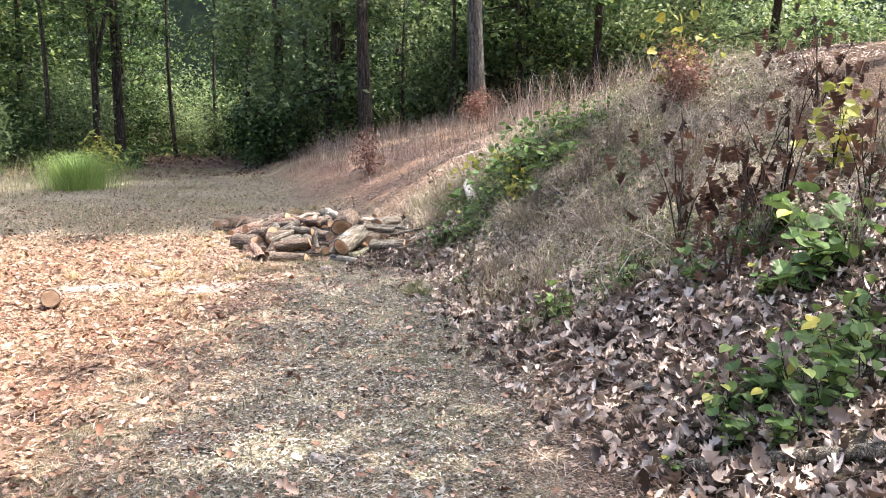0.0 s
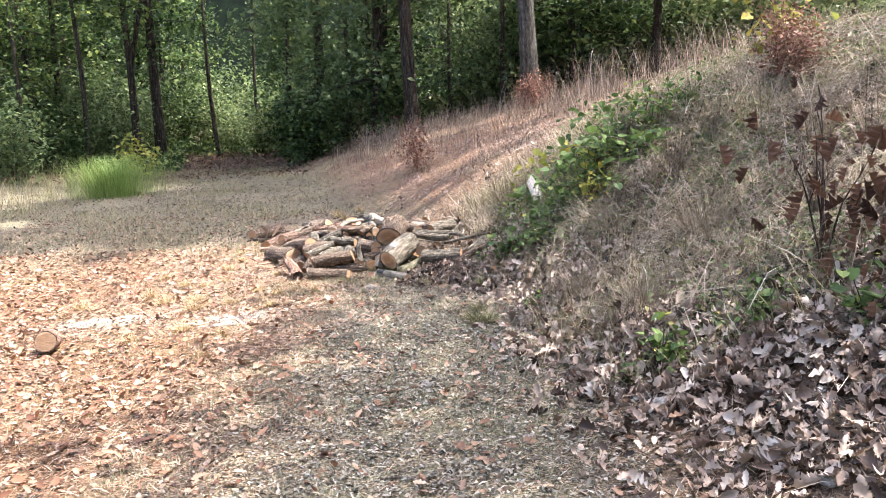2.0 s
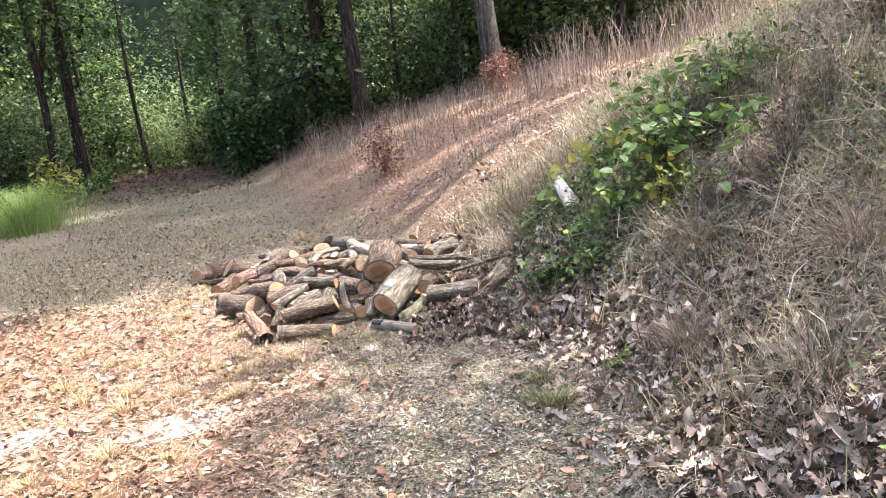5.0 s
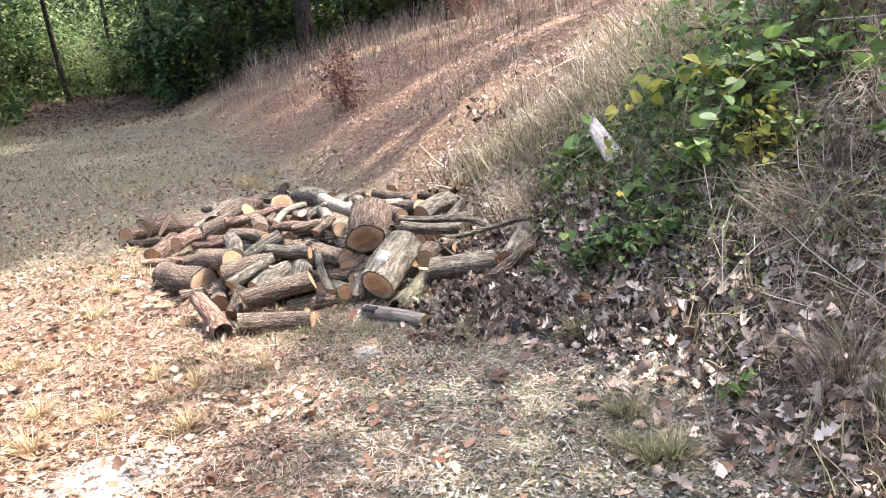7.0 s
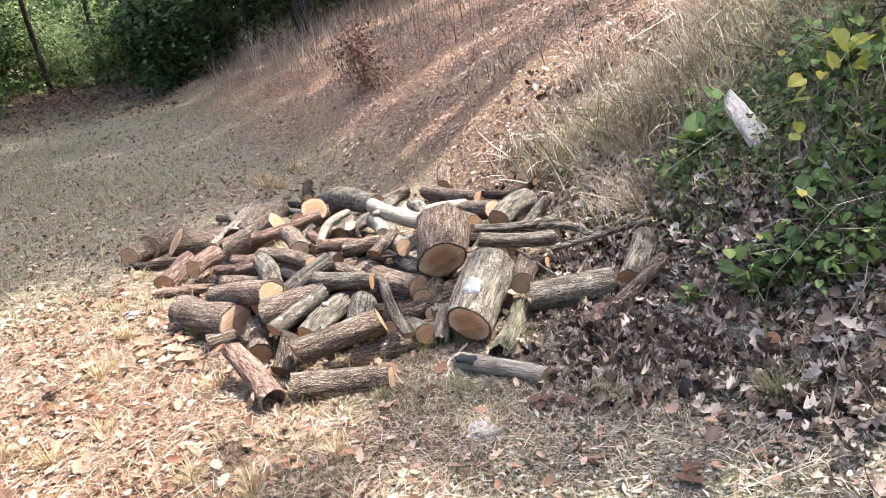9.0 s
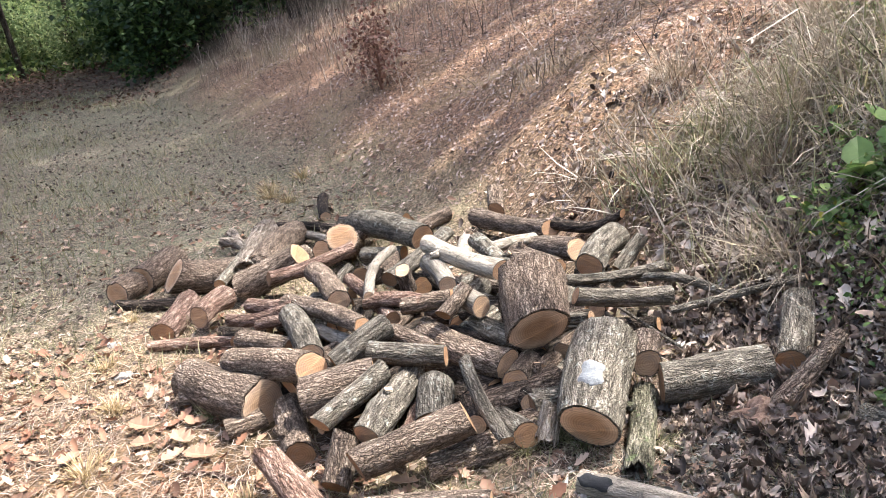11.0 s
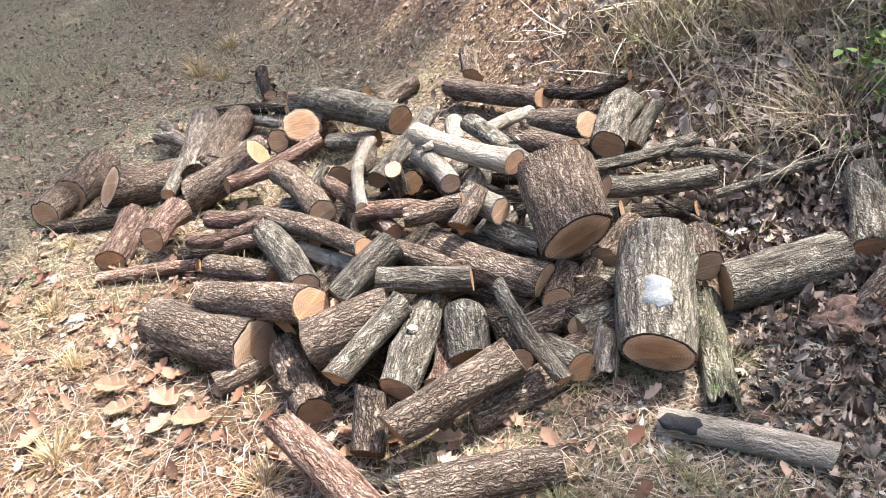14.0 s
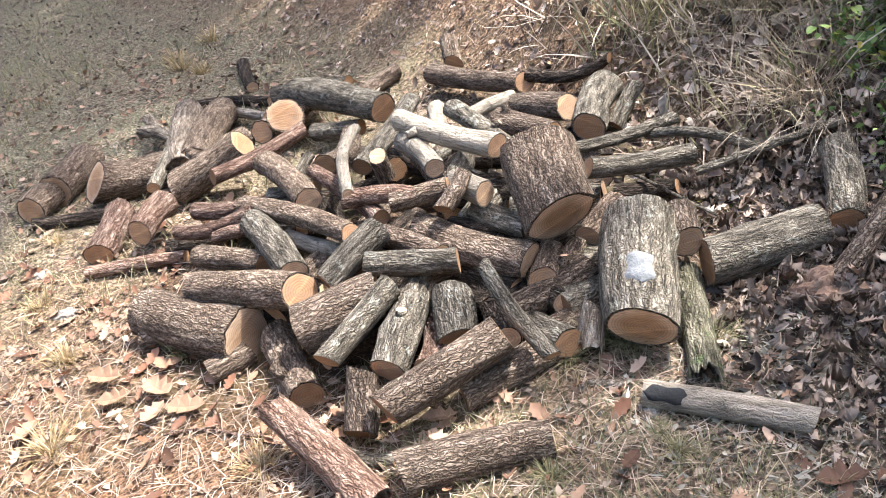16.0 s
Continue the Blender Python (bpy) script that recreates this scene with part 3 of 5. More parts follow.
    v, f = leafy(rs, np.array(centres), np.array([0.19, 0.19, 0.13]) * (width + height) / 2, count, size, shape, droop)
    part("foliage", mesh_of("foliage", v, f, leaf, False), base)
    return base


def stand(ob, x, y, yaw=0.0, scale=1.0, sink=0.0):
    ob.matrix_basis = pose(x, y, gz(x, y) - sink, 0, 0, yaw) @ Matrix.Diagonal((scale, scale, scale, 1))
    return ob


def again(ob, x, y, yaw=0.0, scale=1.0, sink=0.0, lean=0.0):
    return copy_thing(ob, pose(x, y, gz(x, y) - sink, lean, 0, yaw) @ Matrix.Diagonal((scale / ob.scale[0],) * 3 + (1,)))


def build_woods():
    rs = np.random.default_rng(21)
    # named trunks seen along the edge of the woods
    stand(make_tree(1, 11, 0.12, M_TRUNK, M_WOODS, 3.4, 2.6, 2600, 0.20, fork=0.22, label="slender forked woodland tree with dark bark"), -10.2, 25.2)
    stand(make_tree(2, 12, 0.17, M_TRUNK, M_WOODS, 3.6, 2.8, 2600, 0.20, label="straight dark-barked woodland tree in full leaf"), -9.85, 26.2)
    stand(make_tree(3, 12, 0.17, M_TRUNK, M_CONIFER, 2.0, 2.6, 4500, 0.20, label="dark evergreen tree at the edge of the track"), -5.2, 26.5)
    stand(make_tree(4, 13, 0.19, M_TRUNK, M_CONIFER, 3.2, 2.6, 2800, 0.20, label="tall straight dark-trunked tree behind the bank"), -2.1, 23.5)
    stand(make_tree(5, 14, 0.21, M_PALE_TRUNK, M_CONIFER, 4.2, 2.8, 2200, 0.20, label="thick grey-barked tree standing on the crest of the bank"), 0.85, 21.0)
    stand(make_tree(6, 12, 0.13, M_TRUNK, M_WOODS, 2.5, 2.6, 5200, 0.20, label="thin dark tree beyond the crest of the bank"), 4.1, 23.5)
    kinds = [make_tree(11, 9, 0.14, M_TRUNK, M_WOODS, 1.2, 2.7, 4300, 0.18, label="leafy woodland tree with low branches"),
             make_tree(12, 8, 0.11, M_TRUNK, M_WOODS, 0.8, 2.5, 4300, 0.17, lean=0.04, label="young leafy woodland tree with low branches"),
             make_tree(13, 9, 0.16, M_TRUNK, M_CONIFER, 1.2, 2.4, 4400, 0.18, label="dense dark evergreen woodland tree")]
    for i, k in enumerate(kinds):
        stand(k, (-16.5, -8.6, 7.5)[i], (29.0, 38.0, 27.0)[i])
    n = 0
    while n < 42:
        ang, dist = rs.uniform(-0.68, 0.66), rs.uniform(25, 46)
        x, y = dist * math.sin(ang), dist * math.cos(ang)
        if abs(x - (-7.6 - 0.32 * (y - 26))) < 1.6 and y < 38:
            continue
        k = kinds[2] if (x > -6.5 and rs.random() < 0.4) else kinds[rs.choice(3, p=[0.45, 0.42, 0.13])]
        again(k, x, y, rs.uniform(0, 360), rs.uniform(0.8, 1.1))
        n += 1
    # denser growth on the track's open side and behind it
    for i in range(30):
        x, y = rs.uniform(-30, -11.5), rs.uniform(24, 42)
        again(kinds[i % 2], x, y, rs.uniform(0, 360), rs.uniform(0.75, 1.05))
    bare = make_tree(14, 11, 0.10, M_TRUNK, M_WOODS, 5.0, 2.4, 1300, 0.16, lean=0.02, label="thin bare-stemmed woodland tree with a high crown", sprays=18)
    stand(bare, -13.0, 26.5)
    for x, y, s in ((-14.9, 28.5, 0.7), (-8.1, 31.0, 0.7), (-4.4, 27.5, 0.9), (-1.2, 26.5, 0.6), (2.6, 26.0, 0.8), (6.9, 27.0, 1.0), (10.0, 26.0, 0.8), (-11.4, 24.6, 0.8), (-12.2, 22.8, 0.7), (-14.1, 24.3, 0.8), (-9.2, 29.5, 0.8), (-6.6, 29.0, 0.9), (-3.3, 25.4, 0.8), (0.2, 24.6, 0.7)):
        again(bare, x, y, 57 * x, s)
    # unseen woods added round the sides not walked towards, blocking low skylight
    for i in range(24):
        ang, dist = 0.95 + i * (2 * math.pi - 1.9) / 23, (17.0, 22.0, 27.0)[i % 3]
        x, y = dist * math.sin(ang), 5 + dist * math.cos(ang)
        if not (x < -14 and y > 14):
            again(kinds[i % 2], x, y, 71 * i, 1.75)
    bushes = [make_shrub(31, 2.4, 1.5, M_WOODS, 2300, 0.15, "green leafy undergrowth bush at the wood's edge", group="undergrowth", low=0),
              make_shrub(32, 1.6, 1.3, M_WOODS, 1900, 0.14, "low green undergrowth bush at the wood's edge", group="undergrowth", low=0),
              make_shrub(33, 3.2, 1.6, M_CONIFER, 2600, 0.155, "dark green undergrowth bush in the shade", group="undergrowth", low=0)]
    for i, b in enumerate(bushes):
        stand(b, (-13.5, -12.0, -4.2)[i], (25.5, 24.0, 25.8)[i])
    n = 0
    while n < 44:
        ang, dist = rs.uniform(-0.62, 0.62), rs.uniform(23.5, 36)
        x, y = dist * math.sin(ang), dist * math.cos(ang)
        if -13.5 < x < -8.5 and y < 30.5:
            continue
        if abs(x - (-7.6 - 0.32 * (y - 26))) < 1.9 and y < 37:
            continue
        if x > -4 and y < 24:
            continue
        again(bushes[2] if (x > -6 and rs.random() < 0.45) else bushes[rs.integers(0, 3)], x, y, rs.uniform(0, 360), rs.uniform(0.8, 1.3))
        n += 1
    for x, y, s in ((-11.2, 20.6, 0.7), (-12.6, 21.8, 0.9), (-11.9, 23.4, 0.8), (-14.0, 22.6, 1.0), (-15.4, 20.8, 0.9), (-10.9, 25.6, 0.7), (-12.4, 26.2, 1.0), (-14.6, 25.0, 1.1), (-11.6, 28.2, 1.0), (-13.4, 28.8, 1.2), (-16.5, 23.5, 1.2), (-17.4, 26.0, 1.3)):
        again(bushes[(0, 2, 1)[int(10 * s) % 3]], x, y, 63 * x, s)
    # bushes closing the far bend of the track
    for x, y, s in ((-9.2, 31.5, 0.9), (-11.6, 31.0, 1.0), (-10.3, 33.0, 1.1), (-8.0, 30.6, 0.8), (-13.4, 31.2, 1.1), (-7.0, 31.8, 1.0), (-9.6, 35.0, 1.5), (-12.2, 34.5, 1.5)):
        again(bushes[2], x, y, 40 * x, s * 0.7)


def shade_tree(seed, gx, gy, up, wide, count):
    """A tall tree beside the view, its crown between the sun and the place (gx, gy)."""
    rs = np.random.default_rng(seed)
    base = tagged(new("tree"), "tall leafy tree overhanging the bank", "tree", "overhanging trees")
    c = np.array([gx + TO_SUN.x / TO_SUN.z * up, gy + TO_SUN.y / TO_SUN.z * up, up])
    fx, fy = max(c[0] + 0.8, 0.62 * c[1] + 1.6), c[1]
    foot = np.array([fx, fy, gz(fx, fy) - 0.3])
    s = np.linspace(0, 1, 9)
    line = foot + (c - foot) * np.stack([s ** 2.2, s, s ** 0.9], -1)
    sets = [tube(line, 0.2 * (1.1 - s * 0.9), 9, rough=0.1, seed=seed)]
    clumps = []
    for b in range(26):
        tip = c + rs.normal(0, 1, 3) * np.array([wide * 0.5, wide * 0.5, 0.9])
        sets.append(tube(np.linspace(line[rs.integers(5, 9)], tip, 5), [0.05, 0.04, 0.03, 0.02, 0.01], 5, cap=False))
        clumps.append(tip)
    v, f = join(sets)
    part("trunk", mesh_of("trunk", v, f, M_TRUNK), base)
    v, f = leafy(rs, np.array(clumps), np.array([0.27, 0.27, 0.2]) * wide / 2, count, 0.26)
    part("crown", mesh_of("crown", v, f, M_WOODS, False), base)


def build_shade():
    spots = [(-0.72, 8.55, 10.5, 0.55), (-0.95, 3.1, 9, 0.9), (-0.85, 5.0, 9.5, 1.0), (-0.8, 6.9, 10, 0.8), (-0.3, 1.0, 9, 2.2), (0.2, 3.6, 9.5, 2.2), (0.0, 6.0, 10, 1.9), (0.3, 7.8, 10.5, 1.5), (-0.05, 9.4, 11, 0.95), (2.6, 1.0, 9, 2.2),
             (-4.6, 13.0, 15, 1.8), (-2.6, 15.6, 15, 1.9), (-5.6, 12.0, 15, 1.3), (-3.6, 14.4, 15, 1.5), (-6.8, 17.2, 15, 1.8), (-9.5, 12.6, 16, 1.8), (-6.0, 15.6, 15, 1.7), (-4.0, 12.7, 15, 0.8), (-7.5, 14.8, 16, 2.2), (-5.5, 18, 16, 2.0), (-8.0, 22.0, 16, 2.0), (-11.5, 20.5, 16, 2.6), (-10.5, 24.5, 16, 2.4), (-9.0, 28.0, 16, 2.6), (-7.0, 31.5, 16, 2.6)]
    for i, (x, y, up, wide) in enumerate(spots):
        shade_tree(100 + i, x, y, up, wide, 2200 if up > 13 else ((560 if y < 4 else 230) if wide > 1.1 else (190 if y > 8 else 270)))


build_woods()
build_shade()


# ---- firewood ----
BARKS = {"oak": (M_OAK, "brown firewood log with furrowed bark and a sawn end"), "red": (M_RED, "reddish firewood log with flaking bark"),
         "grey": (M_GREY, "grey firewood log spotted with pale lichen"), "birch": (M_BIRCH, "pale smooth-barked firewood log"),
         "dark": (M_DARK, "dark firewood log with rough bark"), "weather": (M_WEATHER, "weathered log with loose bark and broken end"),
         "rotten": (M_RED, "rotten reddish log with a splintered hollow end"), "mossy": (M_MOSSY, "mossy grey log with a rotted splintered end")}


def firewood_log(a, b, ra, rb, kind, seed):
    """One sawn log from the centre of its end a to that of its end b, in the heap."""
    rs = np.random.default_rng(seed)
    a, b = Vector(a), Vector(b)
    length = (b - a).length
    mat, label = BARKS[kind]
    log = tagged(new("firewood_log"), label, "log", "heap of firewood")
    log.matrix_basis = Matrix.Translation((a + b) / 2) @ (b - a).to_track_quat("Z", "Y").to_matrix().to_4x4()
    sides, rings = 26, max(8, int(length / 0.024))
    bend = rs.normal(0, 0.010 if ra > 0.035 else 0.016, 2) * (length / 0.4)
    flare, knots = rs.normal(0, 0.03), [(rs.uniform(0, 6.28), rs.uniform(-0.4, 0.4)) for _ in range(rs.integers(0, 3))]
    tilt = rs.normal(0, 0.16, (2, 2))
    deep = {"oak": 0.09, "red": 0.09, "grey": 0.06, "birch": 0.025, "dark": 0.10, "weather": 0.12, "rotten": 0.12, "mossy": 0.06}[kind]
    squash = rs.uniform(0.9, 1.0)

    def ring(s, inset=0.0, lift=0.0):
        z = (s - 0.5) * length
        r0 = ra + (rb - ra) * s
        out = []
        for k in range(sides):
            an = 2 * math.pi * k / sides
            c, d = math.cos(an), math.sin(an)
            r = r0 * (1 + flare * math.sin(3 * s + seed))
            r *= 1 + 0.07 * noise.noise((c * 1.2 + seed, d * 1.2, s * 2)) + deep * noise.noise((c * 5 + seed, d * 5, s * 3 * length / 0.4)) + 0.5 * deep * noise.noise((c * 11, d * 11 + seed, s * 9 * length / 0.4))
            for ka, ks in knots:
                da = (an - ka + math.pi) % (2 * math.pi) - math.pi
                r *= 1 + 0.16 * math.exp(-(da * da) / 0.09 - ((s - 0.5 - ks) * length / 0.035) ** 2)
            r -= inset
            x, y = c * r + bend[0] * math.sin(math.pi * s), d * r * squash + bend[1] * math.sin(math.pi * s)
            end = tilt[0] if s < 0.5 else tilt[1]
            near = max(0.0, 1 - min(s, 1 - s) * length / (1.2 * r0))
            if s == 0.0 and kind in ("weather", "rotten", "mossy"):
                z = -0.5 * length + r0 * 0.9 * noise.noise((c * 3.3 + seed, d * 3.3, 0.5)) + 0.5 * r0 * noise.noise((c * 9, d * 9, seed))
            out.append((x, y, z + near * (end[0] * x + end[1] * y) + lift))
        return out

    ss = np.linspace(0, 1, rings)
    v = [p for s in ss for p in ring(s)]
    f = [(i * sides + k, i * sides + (k + 1) % sides, (i + 1) * sides + (k + 1) % sides, (i + 1) * sides + k) for i in range(rings - 1) for k in range(sides)]
    part("bark", mesh_of("bark", v, f, mat), log)
    face_mat = M_WEATHER if kind in ("weather", "rotten", "mossy") else (M_CUT_PALE if (kind == "birch" or seed % 4 == 0) else M_CUT)
    for end, sign in ((0.0, 1), (1.0, -1)):
        thick = 0.10 * (ra if end == 0 else rb)
        outer, inner = ring(end, 0.0), ring(end, thick * 0.9)
        mid = np.mean(inner, axis=0)
        rim, core = outer + [(p[0], p[1], p[2] + 0.002 * sign) for p in inner], [tuple(p) for p in inner] + [tuple(mid)]
        fr = [(k, sides + k, sides + (k + 1) % sides, (k + 1) % sides)[::sign] for k in range(sides)]
        part("bark_rim", mesh_of("bark_rim", rim, fr, mat, False), log)
        if kind in ("weather", "rotten", "mossy"):
            core = [(p[0], p[1], p[2] + sign * 0.04 * rs.random()) for p in core]
            core[-1] = (core[-1][0], core[-1][1], core[-1][2] + sign * 0.06)
        fc = [(sides, (k + 1) % sides, k)[::sign] for k in range(sides)]
        part("cut_face", mesh_of("cut_face", core, fc, face_mat, False), log, "sawn pale wood with growth rings")
    if seed % 3 == 1 and length > 0.2 and ra > 0.03:
        an, zs, r0 = rs.uniform(0, 6.283), rs.uniform(-0.25, 0.3) * length, 0.5 * (ra + rb)
        foot = np.array([math.cos(an) * r0 * 0.7, math.sin(an) * r0 * 0.7, zs])
        way = np.array([math.cos(an), math.sin(an), rs.uniform(0.2, 0.8)])
        sv, sf = tube(np.array([foot + way * r0 * k for k in (0.0, 0.35, 0.6, 0.75)]), [r0 * 0.42, r0 * 0.34, r0 * 0.30, r0 * 0.28], 10, rough=0.15, seed=seed)
        part("branch_stub", mesh_of("branch_stub", sv, clean(sf), mat), log)
        cut = np.array(sv[30:40])
        part("stub_face", mesh_of("stub_face", [tuple(q + way * 0.002) for q in cut], [tuple(range(10))], M_CUT, False), log)
    return log


def build_core():
    """Filler logs half buried mid-heap, half of them dark for its shaded gaps."""
    rs = np.random.default_rng(77)
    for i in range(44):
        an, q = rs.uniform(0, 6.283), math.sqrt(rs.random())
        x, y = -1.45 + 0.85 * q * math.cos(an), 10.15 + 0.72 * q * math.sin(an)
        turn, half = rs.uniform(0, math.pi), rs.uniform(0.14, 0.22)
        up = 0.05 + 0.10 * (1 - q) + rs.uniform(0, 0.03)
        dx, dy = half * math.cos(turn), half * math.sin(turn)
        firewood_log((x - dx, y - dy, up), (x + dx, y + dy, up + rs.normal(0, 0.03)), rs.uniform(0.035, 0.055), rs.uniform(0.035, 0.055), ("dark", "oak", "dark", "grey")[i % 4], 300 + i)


build_core()
firewood_log((-3.060, 11.444, 0.056), (-2.979, 11.605, 0.056), 0.076, 0.076, "oak", 1)
firewood_log((-2.962, 11.578, 0.065), (-2.823, 11.935, 0.062), 0.089, 0.090, "oak", 2)
firewood_log((-2.734, 11.403, 0.125), (-2.418, 11.467, 0.067), 0.097, 0.092, "oak", 3)
firewood_log((-3.058, 11.380, 0.018), (-2.719, 11.278, 0.009), 0.033, 0.033, "dark", 4)
firewood_log((-2.725, 10.841, 0.021), (-2.638, 11.159, 0.040), 0.062, 0.072, "red", 5)
firewood_log((-2.525, 10.765, 0.101), (-2.418, 10.972, 0.105), 0.056, 0.067, "red", 6)
firewood_log((-2.776, 10.772, -0.006), (-2.371, 10.635, 0.003), 0.030, 0.029, "red", 7)
firewood_log((-2.375, 10.668, 0.100), (-2.050, 10.449, 0.202), 0.034, 0.029, "red", 8)
firewood_log((-2.467, 11.155, 0.115), (-2.364, 11.645, 0.124), 0.032, 0.033, "grey", 9)
firewood_log((-2.031, 11.124, 0.207), (-2.365, 11.202, 0.061), 0.072, 0.085, "oak", 10)
firewood_log((-2.106, 12.046, 0.061), (-2.266, 11.289, 0.117), 0.088, 0.080, "oak", 11)
firewood_log((-2.288, 12.212, 0.056), (-2.341, 11.268, 0.112), 0.080, 0.066, "weather", 12)
firewood_log((-1.812, 11.414, 0.180), (-1.777, 11.628, 0.067), 0.089, 0.091, "oak", 13)
firewood_log((-1.937, 11.483, 0.103), (-1.809, 11.695, 0.046), 0.064, 0.068, "oak", 14)
firewood_log((-2.189, 10.921, 0.180), (-1.754, 11.038, 0.233), 0.038, 0.037, "red", 15)
firewood_log((-1.849, 10.305, 0.240), (-1.962, 10.921, 0.176), 0.052, 0.056, "oak", 16)
firewood_log((-2.082, 10.546, 0.178), (-1.760, 9.885, 0.280), 0.046, 0.039, "oak", 17)
firewood_log((-2.294, 10.839, 0.089), (-2.053, 10.609, 0.144), 0.040, 0.033, "red", 18)
firewood_log((-2.218, 10.448, 0.135), (-2.063, 10.356, 0.172), 0.027, 0.027, "red", 19)
firewood_log((-1.975, 9.915, 0.187), (-2.065, 10.375, 0.188), 0.051, 0.056, "grey", 20)
firewood_log((-2.537, 12.034, 0.083), (-2.361, 11.730, 0.091), 0.035, 0.024, "weather", 21)
firewood_log((-2.500, 12.190, 0.092), (-2.318, 11.781, 0.103), 0.033, 0.024, "weather", 22)
firewood_log((-2.178, 12.202, 0.035), (-1.892, 11.804, 0.057), 0.030, 0.025, "birch", 23)
firewood_log((-2.237, 12.404, 0.023), (-1.846, 12.139, 0.018), 0.031, 0.027, "dark", 24)
firewood_log((-2.291, 10.419, 0.094), (-2.057, 10.128, 0.144), 0.045, 0.042, "oak", 25)
firewood_log((-1.739, 10.601, 0.224), (-1.577, 10.939, 0.177), 0.048, 0.050, "oak", 26)
firewood_log((-1.722, 10.092, 0.316), (-1.578, 10.696, 0.299), 0.022, 0.024, "birch", 27)
firewood_log((-1.780, 10.653, 0.265), (-1.845, 10.594, 0.225), 0.021, 0.021, "grey", 28)
firewood_log((-1.644, 9.993, 0.246), (-1.795, 10.518, 0.252), 0.032, 0.030, "red", 29)
firewood_log((-1.738, 10.122, 0.285), (-1.522, 9.954, 0.309), 0.033, 0.034, "red", 30)
firewood_log((-1.601, 9.980, 0.295), (-1.408, 9.937, 0.316), 0.034, 0.034, "oak", 31)
firewood_log((-1.563, 10.332, 0.318), (-1.543, 10.357, 0.208), 0.035, 0.036, "oak", 32)
firewood_log((-1.297, 10.877, 0.280), (-1.622, 10.410, 0.258), 0.038, 0.041, "grey", 33)
firewood_log((-1.181, 10.077, 0.337), (-1.428, 10.487, 0.367), 0.046, 0.046, "birch", 34)
firewood_log((-1.395, 10.167, 0.281), (-1.434, 10.456, 0.291), 0.038, 0.046, "birch", 35)
firewood_log((-1.216, 10.784, 0.249), (-1.266, 10.504, 0.241), 0.038, 0.033, "birch", 36)
firewood_log((-1.195, 10.573, 0.316), (-1.124, 10.065, 0.301), 0.041, 0.036, "grey", 37)
firewood_log((-1.345, 9.933, 0.356), (-1.459, 9.850, 0.285), 0.028, 0.033, "oak", 38)
firewood_log((-1.309, 9.866, 0.287), (-1.364, 10.003, 0.289), 0.045, 0.044, "birch", 39)
firewood_log((-1.527, 9.950, 0.186), (-1.282, 9.576, 0.177), 0.061, 0.060, "oak", 40)
firewood_log((-1.336, 9.950, 0.196), (-1.213, 9.743, 0.182), 0.045, 0.043, "grey", 41)
firewood_log((-1.154, 9.601, 0.275), (-1.100, 9.880, 0.365), 0.120, 0.127, "oak", 42)
firewood_log((-1.275, 9.501, 0.144), (-1.187, 9.637, 0.145), 0.045, 0.045, "oak", 43)
firewood_log((-1.169, 9.551, 0.139), (-1.095, 9.645, 0.130), 0.031, 0.032, "oak", 44)
firewood_log((-1.490, 9.623, 0.228), (-1.754, 9.747, 0.241), 0.040, 0.041, "grey", 45)
firewood_log((-1.677, 9.847, 0.286), (-1.885, 9.780, 0.191), 0.052, 0.051, "grey", 46)
firewood_log((-1.959, 10.258, 0.146), (-1.777, 9.945, 0.182), 0.030, 0.028, "birch", 47)
firewood_log((-1.652, 9.930, 0.213), (-1.520, 9.728, 0.197), 0.040, 0.038, "oak", 48)
firewood_log((-1.404, 10.990, 0.235), (-1.716, 11.860, 0.111), 0.069, 0.086, "grey", 49)
firewood_log((-1.417, 11.937, 0.064), (-1.808, 12.126, 0.045), 0.049, 0.057, "grey", 50)
firewood_log((-1.164, 11.817, 0.101), (-1.359, 11.748, 0.061), 0.045, 0.045, "oak", 51)
firewood_log((-1.924, 12.957, 0.035), (-1.914, 12.435, 0.030), 0.039, 0.039, "dark", 52)
firewood_log((-0.758, 10.947, 0.182), (-1.047, 11.478, 0.151), 0.052, 0.057, "oak", 53)
firewood_log((-0.899, 11.624, 0.255), (-0.927, 11.498, 0.165), 0.046, 0.046, "oak", 54)
firewood_log((-0.727, 10.968, 0.205), (-0.469, 10.662, 0.297), 0.035, 0.025, "dark", 55)
firewood_log((-0.762, 10.433, 0.237), (-0.926, 10.787, 0.158), 0.062, 0.063, "oak", 56)
firewood_log((-0.884, 10.763, 0.213), (-1.138, 10.576, 0.264), 0.028, 0.027, "birch", 57)
firewood_log((-0.906, 10.252, 0.235), (-1.047, 10.496, 0.240), 0.050, 0.053, "oak", 58)
firewood_log((-0.550, 10.541, 0.232), (-0.779, 10.215, 0.235), 0.072, 0.070, "grey", 59)
firewood_log((-0.453, 10.452, 0.243), (-0.599, 10.382, 0.126), 0.034, 0.036, "grey", 60)
firewood_log((-0.479, 10.113, 0.221), (-0.946, 10.006, 0.279), 0.027, 0.023, "grey", 61)
firewood_log((-0.573, 9.841, 0.209), (-0.941, 9.874, 0.259), 0.037, 0.037, "grey", 62)
firewood_log((-0.365, 9.757, 0.197), (-0.603, 10.101, 0.193), 0.020, 0.020, "grey", 63)
firewood_log((-0.140, 9.620, 0.285), (-0.600, 9.780, 0.170), 0.017, 0.016, "grey", 64)
firewood_log((-0.365, 9.320, 0.120), (-0.190, 9.600, 0.210), 0.058, 0.060, "grey", 65)
firewood_log((-0.800, 9.380, 0.100), (-0.430, 9.360, 0.115), 0.077, 0.072, "grey", 66)
